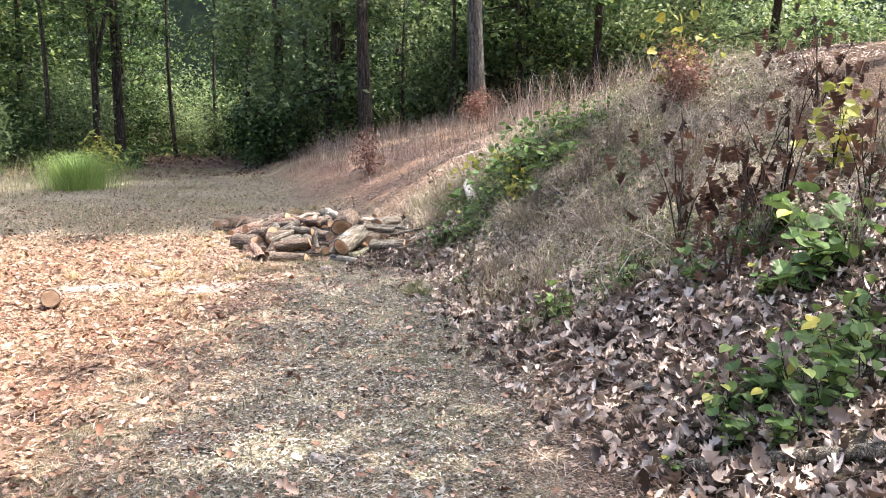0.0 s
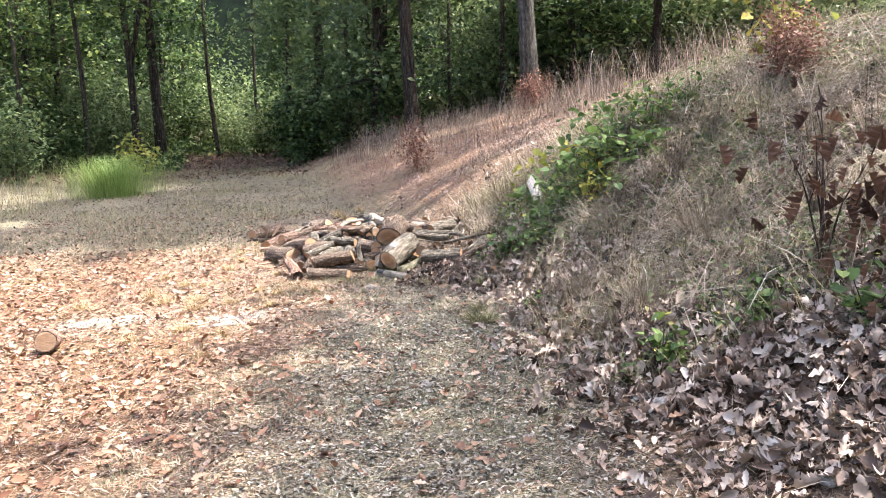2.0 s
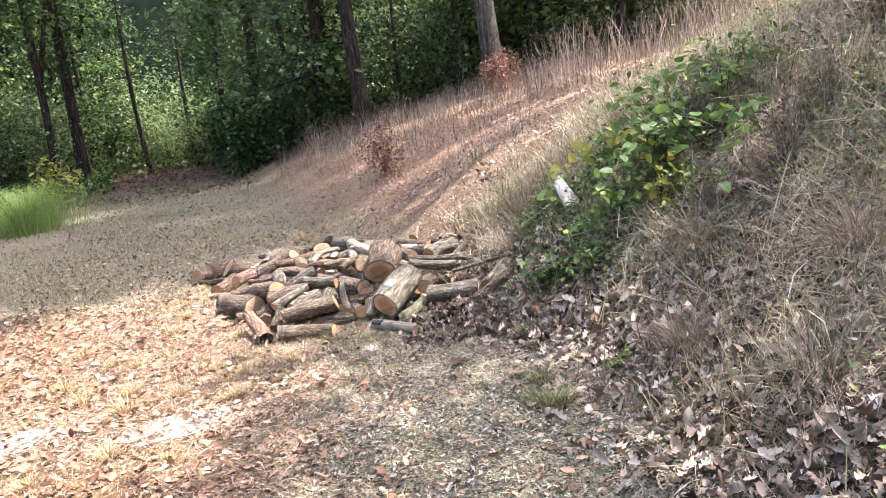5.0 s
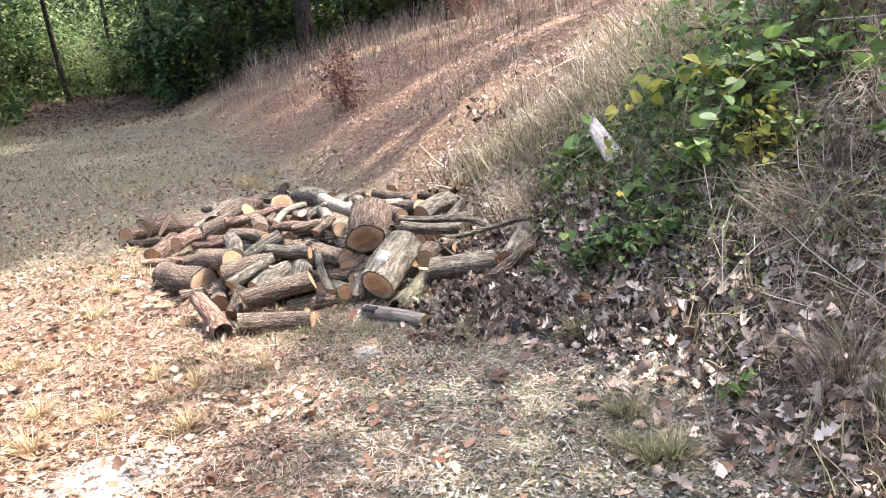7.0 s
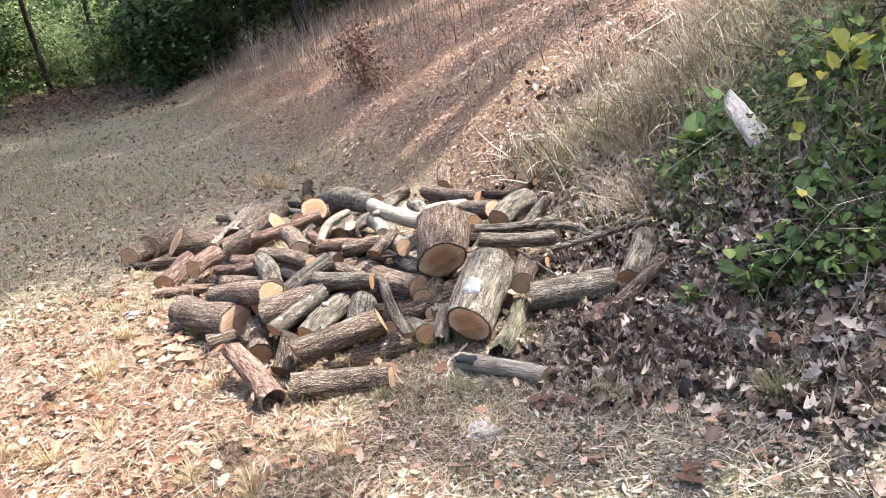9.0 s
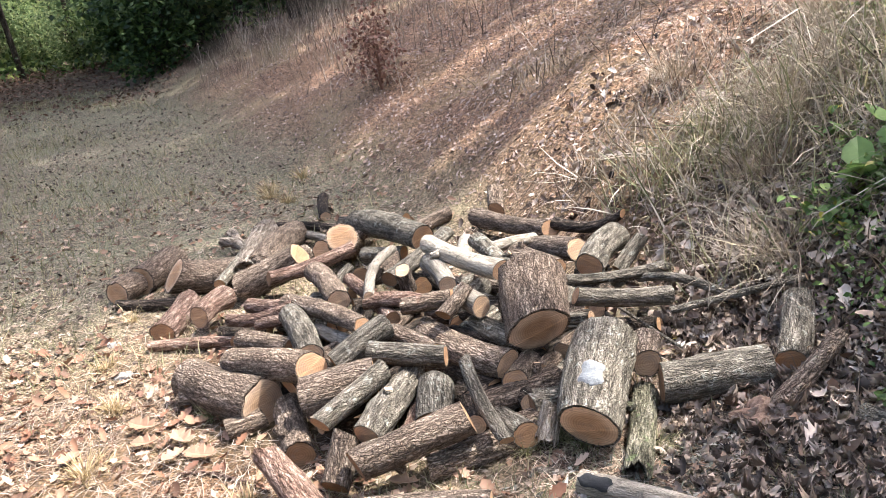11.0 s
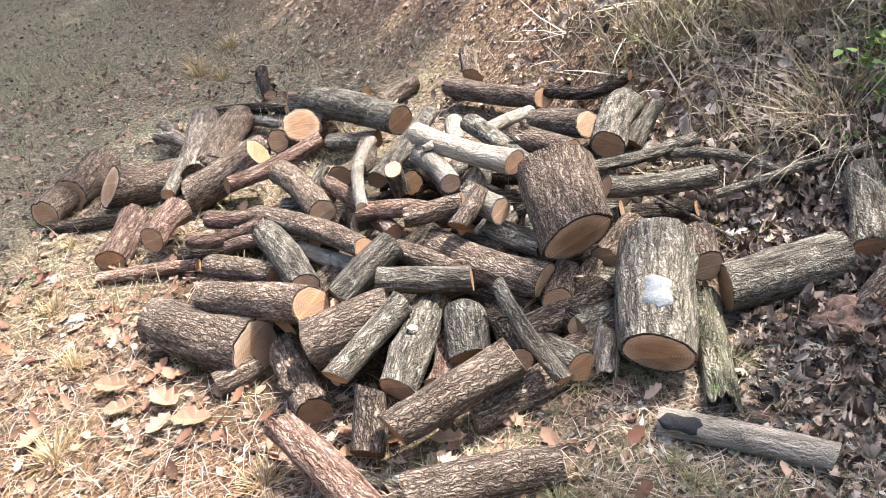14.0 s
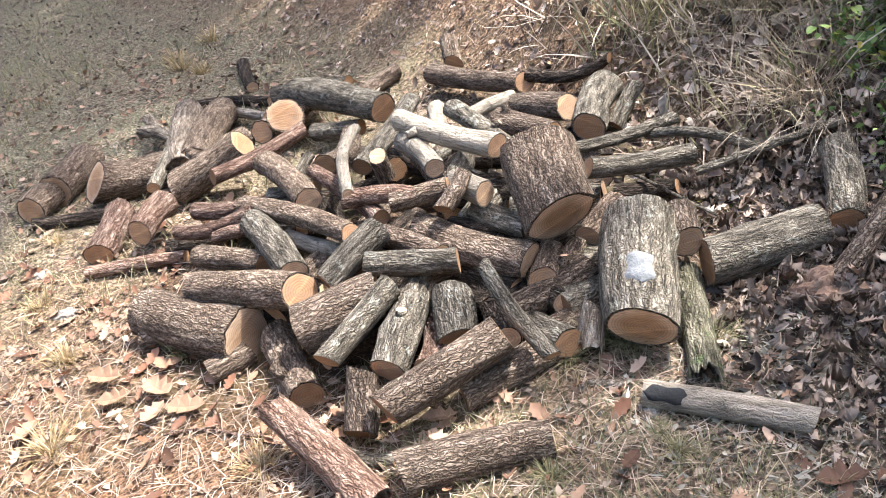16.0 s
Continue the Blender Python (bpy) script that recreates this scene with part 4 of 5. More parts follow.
firewood_log((-0.524, 9.165, 0.055), (-0.217, 9.288, 0.213), 0.032, 0.032, "oak", 67)
firewood_log((-0.826, 9.434, 0.156), (-0.767, 9.597, 0.168), 0.051, 0.054, "oak", 68)
lichened_log = firewood_log((-1.114, 9.189, 0.110), (-0.932, 9.539, 0.227), 0.103, 0.107, "grey", 69)
firewood_log((-1.027, 9.010, 0.031), (-0.837, 9.440, 0.046), 0.044, 0.045, "mossy", 70)
pale_log = firewood_log((-0.893, 8.752, 0.029), (-1.193, 9.043, 0.022), 0.038, 0.038, "birch", 71)
firewood_log((-1.437, 9.531, 0.245), (-1.372, 9.213, 0.101), 0.023, 0.026, "grey", 72)
firewood_log((-1.849, 9.223, 0.106), (-1.473, 9.310, 0.153), 0.054, 0.060, "oak", 73)
firewood_log((-1.626, 9.266, 0.014), (-1.314, 9.339, 0.032), 0.044, 0.049, "oak", 74)
firewood_log((-1.928, 9.266, 0.016), (-1.870, 9.386, 0.133), 0.049, 0.045, "oak", 75)
firewood_log((-1.802, 9.360, 0.119), (-1.617, 9.693, 0.133), 0.055, 0.057, "grey", 76)
firewood_log((-1.957, 9.483, 0.129), (-1.712, 9.610, 0.223), 0.038, 0.045, "grey", 77)
firewood_log((-2.002, 9.668, 0.134), (-1.746, 9.665, 0.175), 0.084, 0.074, "oak", 78)
firewood_log((-2.039, 9.498, 0.019), (-2.088, 9.844, 0.026), 0.055, 0.059, "oak", 79)
firewood_log((-2.178, 9.855, 0.055), (-2.503, 10.228, 0.038), 0.098, 0.090, "oak", 80)
firewood_log((-1.969, 9.771, 0.202), (-2.311, 10.170, 0.101), 0.064, 0.063, "oak", 81)
firewood_log((-2.531, 10.128, -0.002), (-2.427, 10.092, 0.001), 0.046, 0.046, "oak", 82)
firewood_log((-2.322, 9.799, 0.003), (-2.188, 9.836, 0.010), 0.043, 0.043, "oak", 83)
firewood_log((-1.471, 9.002, 0.026), (-1.858, 9.058, 0.028), 0.054, 0.061, "oak", 84)
firewood_log((-2.135, 9.376, 0.118), (-1.942, 8.983, 0.025), 0.043, 0.056, "rotten", 85)
firewood_log((-1.989, 9.248, -0.006), (-1.858, 9.149, -0.006), 0.021, 0.021, "grey", 86)
firewood_log((-1.463, 9.789, 0.099), (-1.342, 9.563, 0.093), 0.051, 0.048, "dark", 87)
firewood_log((-1.373, 9.482, 0.092), (-1.116, 9.533, 0.121), 0.047, 0.048, "oak", 88)
firewood_log((-1.341, 9.384, 0.028), (-1.134, 9.453, 0.039), 0.046, 0.048, "oak", 89)
firewood_log((-1.236, 9.280, 0.027), (-1.187, 9.321, 0.132), 0.041, 0.038, "weather", 90)
firewood_log((-1.575, 9.436, 0.088), (-1.540, 9.575, 0.152), 0.063, 0.062, "grey", 91)
firewood_log((-1.697, 9.387, 0.069), (-1.615, 9.601, 0.077), 0.034, 0.037, "red", 92)
firewood_log((-1.696, 11.299, 0.093), (-1.504, 11.095, 0.138), 0.046, 0.038, "grey", 93)
firewood_log((-1.477, 10.555, 0.140), (-1.567, 10.847, 0.101), 0.053, 0.057, "dark", 94)
firewood_log((-0.787, 10.013, 0.039), (-0.603, 9.890, 0.069), 0.040, 0.034, "dark", 95)
firewood_log((-1.061, 9.644, 0.147), (-0.887, 9.794, 0.141), 0.046, 0.045, "oak", 96)
firewood_log((-2.042, 11.599, 0.042), (-2.198, 11.430, 0.035), 0.073, 0.070, "oak", 97)
firewood_log((-1.982, 10.759, 0.086), (-1.795, 10.636, 0.132), 0.045, 0.044, "grey", 98)
firewood_log((-1.918, 9.736, 0.020), (-1.843, 9.820, 0.026), 0.043, 0.044, "dark", 99)
firewood_log((-2.436, 10.739, 0.009), (-2.202, 10.670, 0.016), 0.040, 0.039, "dark", 100)
firewood_log((-0.130, 8.500, 0.130), (-0.310, 9.000, 0.090), 0.040, 0.036, "grey", 101)
firewood_log((-3.230, 6.840, 0.055), (-3.290, 7.040, 0.020), 0.075, 0.075, "red", 104)


# ---- ground cover ----
def lay(rs, count, box, density, lift=0.0, tumble=0.25):
    """Places strewn over the ground within a box, thick as density says, with turns that follow the slope."""
    xs, ys = [], []
    got = 0
    while got < count:
        x, y = rs.uniform(box[0], box[1], count * 2), rs.uniform(box[2], box[3], count * 2)
        keep = rs.random(count * 2) < density(x, y)
        xs.append(x[keep])
        ys.append(y[keep])
        got += keep.sum()
    x, y = np.concatenate(xs)[:count], np.concatenate(ys)[:count]
    e = 0.05
    z = ground_z(x, y)
    gx, gy = (ground_z(x + e, y) - z) / e, (ground_z(x, y + e) - z) / e
    n = np.stack([-gx, -gy, np.ones(count)], -1)
    n /= np.linalg.norm(n, axis=1)[:, None]
    u = np.cross(np.tile([0.0, 1.0, 0.0], (count, 1)), n)
    u /= np.linalg.norm(u, axis=1)[:, None]
    w = np.cross(n, u)
    frame_of = np.stack([u, w, n], -1)
    rot = frame_of @ turns(rs.uniform(0, 6.283, count), rs.normal(0, tumble, count), rs.normal(0, tumble, count))
    return np.stack([x, y, z + lift], -1), rot


def stuff(name, shape, pos, rot, size, mat, label, category):
    v, f = scatter(shape, pos, rot, size)
    return tagged(new(name, mesh_of(name, v, f, mat, shape is not STRAW)), label, category, kind="stuff")


def patchy(x, y, k=1.3, s=0.0):
    return 0.5 + 0.5 * np.sin(x * k * 2.1 + s + 1.7 * np.sin(y * k * 1.3)) * np.sin(y * k * 1.9 + 0.8 * s + 1.3 * np.sin(x * k * 1.7))


def on_bank(x, y):
    d = x - toe_x(y)
    return np.clip(0.12 + (d + 0.45) * 1.1, 0, 1)


def off_heap(x, y):
    return np.clip(2.5 * (((x + 1.5) / 1.0) ** 2 + ((y - 10.2) / 0.8) ** 2) - 1.6, 0, 1)


def build_litter():
    rs = np.random.default_rng(5)
    near = lambda x, y: on_bank(x, y) * np.clip(1.0 - (y - 10.0), 0.12, 1.0) * np.where((y > 7) & (x - toe_x(y) > 0.45) & (y < 10.5), 0.65, 1.0) * (0.35 + 0.65 * patchy(x, y, 1.1))
    for curl in CURLS:
        p, r = lay(rs, 11000, (-1.2, 3.6, 1.5, 12.0), near, 0.0, 0.6)
        p[:, 2] += rs.uniform(0.004, 0.05, len(p))
        q = rs.uniform(0.03, 0.088, len(p)) * rs.choice([0.7, 1.0, 1.25], len(p)) * np.clip(1.25 - 0.04 * p[:, 1], 0.8, 1.2)
        stuff("leaf_litter", curl, p, r, np.stack([q * rs.uniform(0.7, 1.3, len(p)), q, q * rs.uniform(0.6, 1.5, len(p))], -1), M_LITTER, "brown curled fallen oak leaves thick on the bank", "leaf litter")
    foot = lambda x, y: np.clip((x + 1.0) * 1.6, 0, 1) * np.clip((y - 8.3) * 2, 0, 1) * off_heap(x, y) * np.where((x < -0.62) & (y > 9.45), 0.0, 1.0)
    for curl in CURLS:
        p, r = lay(rs, 3200, (-1.0, 0.4, 8.1, 10.0), foot, 0.0, 0.7)
        p[:, 2] += rs.uniform(0.004, 0.03, len(p))
        q = rs.uniform(0.022, 0.062, len(p))
        stuff("leaf_litter", curl, p, r, np.stack([q * rs.uniform(0.7, 1.2, len(p)), q, q * rs.uniform(0.8, 2.0, len(p))], -1), M_DAMPLEAF, "brown curled oak leaves drifted beside the log heap", "leaf litter")
    side = lambda x, y: off_heap(x, y) * np.where(x < -1.4, 0.55, 0.25) * (0.25 + 0.75 * patchy(x, y, 1.6, 2.0)) * np.where(y > 11, 0.35, 1.0)
    p, r = lay(rs, 19000, (-7, 1.0, 1.5, 14), side, 0.010, 0.35)
    q = rs.uniform(0.02, 0.068, len(p))
    stuff("leaf_litter", DRY, p, r, np.stack([q * rs.uniform(0.7, 1.3, len(p)), q, q * rs.uniform(0.5, 1.6, len(p))], -1), M_TANLEAF, "tan fallen leaves strewn over the dry track", "leaf litter")
    p, r = lay(rs, 37000, (-7, 1.2, 1.5, 17), lambda x, y: off_heap(x, y) * (0.4 + 0.6 * patchy(x, y, 2.3, 1.0)) * np.clip(1.3 - on_bank(x, y), 0, 1) * np.clip(1.6 - 0.09 * y, 0.25, 1), 0.006, 0.4)
    stuff("leaf_crumbs", LEAF, p, r, rs.uniform(0.012, 0.042, len(p)), M_CRUMB, "crumbled leaf and bark trodden into the track", "leaf litter")
    p, r = lay(rs, 44000, (-7, 1.2, 1.5, 17), lambda x, y: off_heap(x, y) * np.where((np.abs(x + 0.5) < 0.9) & (y < 8.5), 0.3, 1.0) * (0.3 + 0.7 * patchy(x, y, 1.9, 3.0)) * np.clip(1.15 - on_bank(x, y), 0.1, 1) * np.clip(1.6 - 0.09 * y, 0.25, 1), 0.01, 0.16)
    stuff("straw", STRAW, p, r, np.stack([rs.uniform(0.03, 0.17, len(p)), rs.uniform(0.06, 0.13, len(p)), np.full(len(p), 0.2)], -1), M_STRAW, "dry grass stalks lying flat on the track", "straw")
    # grey crumbs paint the cool shade along mid-track
    worn = lambda x, y: np.clip(1.7 - np.abs(x + 0.45 - 0.02 * (y - 5)) / 0.7, 0, 1)
    p, r = lay(rs, 22000, (-1.9, 1.0, 1.8, 9.2), lambda x, y: worn(x, y) * (0.4 + 0.6 * patchy(x, y, 2.7, 1.0)) * np.clip(1.3 - on_bank(x, y), 0, 1), 0.012, 0.3)
    stuff("leaf_crumbs", LEAF, p, r, np.stack([rs.uniform(0.010, 0.03, len(p)), rs.uniform(0.015, 0.045, len(p)), np.full(len(p), 0.04)], -1), M_GREYSTRAW, "leaf crumbs greyed like shade in the middle of the track", "leaf litter")
    p, r = lay(rs, 17000, (-3.6, 0.6, 7.2, 10.4), lambda x, y: off_heap(x, y) * (0.35 + 0.65 * patchy(x, y, 3.1, 4.0)) * np.clip(1.25 - on_bank(x, y), 0.05, 1), 0.008, 0.22)
    stuff("straw", STRAW, p, r, np.stack([rs.uniform(0.03, 0.15, len(p)), rs.uniform(0.05, 0.10, len(p)), np.full(len(p), 0.3)], -1), M_STRAW, "fine dry grass lying thick before the log heap", "straw")
    p, r = lay(rs, 7500, (-7, -0.6, 1.8, 11), lambda x, y: off_heap(x, y) * np.clip(0.3 + 0.5 * (-1.2 - x), 0.08, 1) * (0.2 + 0.8 * patchy(x, y, 1.9, 5.5)), 0.012, 0.4)
    q = rs.uniform(0.025, 0.075, len(p))
    stuff("leaf_litter", DRY, p, r, np.stack([q * rs.uniform(0.7, 1.2, len(p)), q, q], -1), M_RUST, "rust-brown fallen leaves scattered over the sunny track", "leaf litter")
    mat_of = lambda x, y: np.clip((x - toe_x(y)) * 1.5 - 0.3, 0, 1) * np.clip((y - 5.6) * 1.2, 0, 1) * (0.4 + 0.6 * patchy(x, y, 1.4, 9.0)) * np.where((np.abs(x - 0.25) < 0.3) & (np.abs(y - 9.3) < 0.4), 0.1, 1.0)
    for m, n in ((M_PALEGRASS, 17000), (M_DULL, 6000)):
        p, r = lay(rs, n, (-0.6, 3.4, 6.2, 11.0), mat_of, 0.0, 0.5)
        p[:, 2] += np.abs(rs.normal(0, 0.07, n))
        stuff("matted_grass", STRAW, p, r, np.stack([rs.uniform(0.08, 0.42, n), rs.uniform(0.07, 0.16, n), rs.uniform(0.5, 2.5, n)], -1), m, "matted dry grass and stems over the bank", "dry grass")
    p, r = lay(rs, 5000, (-0.8, 3.4, 3, 13), on_bank, 0.03, 0.35)
    stuff("straw", STRAW, p, r, np.stack([rs.uniform(0.08, 0.36, len(p)), rs.uniform(0.07, 0.15, len(p)), np.full(len(p), 0.4)], -1), M_STRAW, "long dry grass stalks lying on the bank", "straw")
    p, r = lay(rs, 300, (-0.4, 3.4, 5.6, 11.0), lambda x, y: np.clip((x - toe_x(y)) * 1.2 - 0.1, 0, 1), 0.0, 0.45)
    p[:, 2] += rs.uniform(0.05, 0.22, len(p))
    stuff("pale_stalks", STRAW, p, r, np.stack([rs.uniform(0.25, 0.75, len(p)), rs.uniform(0.10, 0.20, len(p)), rs.uniform(1.5, 4.0, len(p))], -1), M_STALK, "pale dry weed stalks leaning across the bank", "dry stalks")
    far = lambda x, y: np.clip(0.2 + (x - toe_x(y)) * 0.5, 0, 1) * (0.3 + 0.7 * patchy(x, y, 0.8, 5.0))
    p, r = lay(rs, 9000, (-7, 6, 9.6, 22), far, 0.008, 0.25)
    stuff("leaf_litter", DRY, p, r, rs.uniform(0.02, 0.05, len(p)), M_PINK, "pinkish fallen leaves and needles on the far bank", "leaf litter")

    band = lambda x, y: np.clip((x - toe_x(y)) * 1.2 + 0.3, 0, 1) * (0.45 + 0.55 * patchy(x, y, 1.7, 6.0)) * np.clip(2.2 - 0.11 * y, 0.25, 1) * np.where((x > 0.9) & (x < 1.7) & (y < 10.5), 0.3, 1.0)
    p, r = lay(rs, 42000, (-5, 5.5, 8.6, 19), band, 0.008, 0.35)
    stuff("leaf_crumbs", LEAF, p, r, np.stack([rs.uniform(0.012, 0.04, len(p)), rs.uniform(0.018, 0.055, len(p)), np.full(len(p), 0.05)], -1), M_PINK, "pinkish crumbled leaves and needles over the slope", "leaf litter")
    p, r = lay(rs, 12000, (-10, -1.0, 10.6, 26), lambda x, y: np.clip(0.6 - (x - toe_x(y)), 0, 1) * (0.3 + 0.7 * patchy(x, y, 1.1, 8.0)), 0.03, 0.4)
    stuff("leaf_crumbs", LEAF, p, r, np.stack([rs.uniform(0.015, 0.05, len(p)), rs.uniform(0.02, 0.06, len(p)), np.full(len(p), 0.03)], -1), M_CRUMB, "scattered dead leaves over the far track", "leaf litter")
    p, r = lay(rs, 9000, (-14, -4.5, 21, 31), lambda x, y: 0.4 + 0.6 * patchy(x, y, 0.7, 3.0), 0.02, 0.4)
    stuff("leaf_crumbs", LEAF, p, r, np.stack([rs.uniform(0.04, 0.11, len(p)), rs.uniform(0.05, 0.13, len(p)), np.full(len(p), 0.08)], -1), M_DEAD, "brown leaves covering the shaded end of the track", "leaf litter")


def blades(name, count, box, density, low, high, mat, label, lean=0.35, wide=1.0):
    rs = np.random.default_rng(int(count + 100 * high))
    p, _ = lay(rs, count, box, density)
    h = rs.uniform(low, high, count)
    rot = turns(rs.uniform(0, 6.283, count), rs.normal(0, lean, count), rs.normal(0, lean * 0.6, count))
    stuff(name, BLADE, p, rot, np.stack([h * wide * rs.uniform(0.7, 1.3, count) ** 0 * np.clip(0.25 / h, 0.4, 2.0), h, h], -1), mat, label, "grass")


def build_grass():
    blades("short_grass", 16000, (-6, 1.2, 1.5, 13), lambda x, y: np.clip(patchy(x, y, 1.2, 0.5) * 1.6 - 0.5, 0, 1) * np.clip(1.2 - on_bank(x, y), 0, 1), 0.02, 0.07, M_DULL, "short half-dry grass growing through the track", 0.6)
    blades("short_grass", 5000, (-2.2, 0.4, 8.2, 10.0), lambda x, y: off_heap(x, y) * np.clip(patchy(x, y, 2.2, 1.5) * 1.8 - 0.6, 0, 1) * np.clip(1.3 - on_bank(x, y), 0, 1), 0.02, 0.075, M_DULL, "short green grass sprouting round the log heap", 0.7)
    blades("short_grass", 30000, (-1.9, 0.5, 2.6, 9.2), lambda x, y: np.clip(patchy(x, y, 1.7, 0.9) * 1.5 - 0.25, 0, 1) * np.clip(1.3 - on_bank(x, y), 0, 1), 0.015, 0.055, M_GREYGRASS, "sparse grey-green grass in the worn middle of the track", 0.9)
    hanging = lambda x, y: np.clip(on_bank(x, y) - 0.3, 0, 1) * np.clip(patchy(x, y, 1.4, 3.0) * 1.7 - 0.3, 0, 1) * np.where((x < 0.75) & (y < 9.85), 0.0, 1.0)
    blades("long_grass", 1700, (-0.5, 1.5, 9.3, 11.4), hanging, 0.14, 0.44, M_PALEGRASS, "long dry grass hanging over the bank", 1.3, 1.4)
    blades("long_grass", 1500, (-0.5, 1.2, 9.3, 10.9), hanging, 0.14, 0.40, M_DULL, "long half-green grass hanging over the bank", 1.0, 1.3)
    blades("short_grass", 21000, (-9, -1.5, 10.5, 24), lambda x, y: np.clip(patchy(x, y, 0.7, 0.5) * 1.3 - 0.2, 0, 1) * np.clip(1 - on_bank(x, y), 0, 1), 0.04, 0.11, M_DULL, "short dull grass along the far track", 0.6)
    blades("dry_grass", 4200, (-0.6, 3.8, 5.5, 13.0), lambda x, y: np.clip(on_bank(x, y) - 0.25, 0, 1) * np.where((x > 0.6) & (y > 8.8), 0.2, 1.0) * np.clip(patchy(x, y, 1.5, 4.0) * 1.8 - 0.6, 0, 1), 0.08, 0.30, M_STRAW, "tangled dry tan grass on the bank", 0.8)
    blades("dry_grass", 8000, (-7, 8, 12.5, 25), lambda x, y: np.clip((x - toe_x(y)) * 0.55 - 0.1, 0, 1) * np.clip(patchy(x, y, 0.6, 1.0) * 1.5 - 0.1, 0, 1) * np.clip(0.1 + 0.12 * (y - 12), 0, 1), 0.12, 0.5, M_STRAW, "tall dry tan grass over the far bank", 0.35)
    blades("dry_grass", 2600, (-0.5, 9, 13.5, 24), lambda x, y: np.clip((ground_z(x, y) - 1.2) * 1.4, 0, 1) * np.clip(patchy(x, y, 0.9, 2.0) * 2 - 0.6, 0, 1), 0.45, 1.15, M_STRAW, "tall pale seed grass along the crest", 0.22)
    blades("bank_grass", 6000, (-0.6, 3.6, 5.5, 12.0), lambda x, y: np.clip(on_bank(x, y) - 0.4, 0, 1) * np.where((x < 0.7) & (y > 9.4), 0.0, 1.0) * np.clip(patchy(x, y, 1.1, 7.0) * 1.8 - 0.7, 0, 1), 0.08, 0.28, M_DULL, "half-green grass sprouting on the bank", 0.7)
    rs = np.random.default_rng(77)
    p, r = lay(rs, 15000, (-0.1, 3.2, 5.6, 10.8), lambda x, y: np.clip((x - toe_x(y)) * 1.4 - 0.25, 0, 1) * np.clip(patchy(x, y, 1.3, 2.2) * 2.0 - 0.55, 0, 1) * np.where((y > 8.2) & (x < 2.2), 1.0, 0.35) * np.where((y > 9.9) & (x < 0.6), 0.0, 1.0), 0.0, 0.6)
    p[:, 2] += np.abs(rs.normal(0, 0.09, len(p)))
    pw, rw = lay(rs, 7000, (-0.2, 0.9, 8.55, 10.0), lambda x, y: np.clip((x - toe_x(y)) * 2.0, 0, 1) * np.clip(patchy(x, y, 2.4, 0.7) * 1.8 - 0.3, 0, 1), 0.0, 0.7)
    pw[:, 2] += np.abs(rs.normal(0, 0.07, len(pw)))
    stuff("low_weeds", LEAF, pw, rw, rs.uniform(0.014, 0.036, len(pw)), M_VINE, "fine green weeds below the splintered slab", "weeds")
    stuff("low_weeds", LEAF, p, r, rs.uniform(0.018, 0.05, len(p)), M_SAGE, "small-leaved green weeds creeping through the dry grass", "weeds")
    blades("weeds", 6000, (-18, -7.5, 13, 25), lambda x, y: np.clip((-6.2 - 0.2 * (y - 13) - x) * 0.8, 0, 1), 0.15, 0.6, M_DULL, "rough weeds between track and woods", 0.35)


def tuft(name, seed, count, spread, low, high, mat, label, lean=0.35, wide=1.0):
    """One clump of grass."""
    rs = np.random.default_rng(seed)
    pos = np.zeros((count, 3))
    a, q = rs.uniform(0, 6.283, count), spread * np.abs(rs.normal(0, 0.55, count))
    pos[:, 0], pos[:, 1] = np.cos(a) * q, np.sin(a) * q
    h = rs.uniform(low, high, count)
    rot = turns(a - 1.571 + rs.normal(0, 0.6, count), -np.abs(rs.normal(0, lean, count)), rs.normal(0, lean * 0.4, count))
    v, f = scatter(BLADE, pos, rot, np.stack([np.full(count, 0.13 * wide), h, h], -1))
    return tagged(new(name, mesh_of(name, v, f, mat, False)), label, "grass tuft", "grass tufts")


def build_tufts():
    rs = np.random.default_rng(9)
    stand(tuft("tall_grass_clump", 3, 2600, 0.8, 0.4, 0.95, M_GRASS, "tall bright green grass clump beside the track", 0.18, 1.6), -7.63, 17.82)
    a = tuft("grass_tuft", 4, 190, 0.05, 0.03, 0.11, M_DULL, "small yellow-green grass tuft on the track", 0.6)
    stand(a, -0.20, 8.28)
    for x, y, s in ((-0.24, 7.57, 1.1), (-0.17, 7.20, 1.2), (-0.30, 7.30, 0.9), (-0.20, 8.28, 1.3), (-0.24, 7.20, 1.3), (-0.22, 8.31, 1.0), (-0.22, 7.52, 1.2), (-0.72, 8.57, 0.9),
                    (-1.18, 9.34, 1.0), (-1.12, 9.26, 1.0), (-1.31, 9.30, 0.9), (-2.40, 10.00, 0.9), (-1.20, 8.85, 0.6), (-1.21, 8.92, 0.5), (-0.91, 9.17, 0.8), (-0.22, 8.63, 0.7), (-1.52, 8.92, 0.7)):
        again(a, x, y, rs.uniform(0, 360), s)
    moss = tuft("moss_clump", 14, 260, 0.10, 0.015, 0.05, M_YELLOW, "yellow-green moss growing beside the logs", 0.9)
    stand(moss, -0.46, 9.77)
    for x, y, s in ((-0.52, 9.70, 0.8), (-0.40, 9.83, 0.7)):
        again(moss, x, y, 90 * x, s)
    b = tuft("dry_tuft", 5, 150, 0.05, 0.03, 0.10, M_GOLD, "small straw-coloured dry grass tuft", 0.8)
    stand(b, -2.83, 10.22)
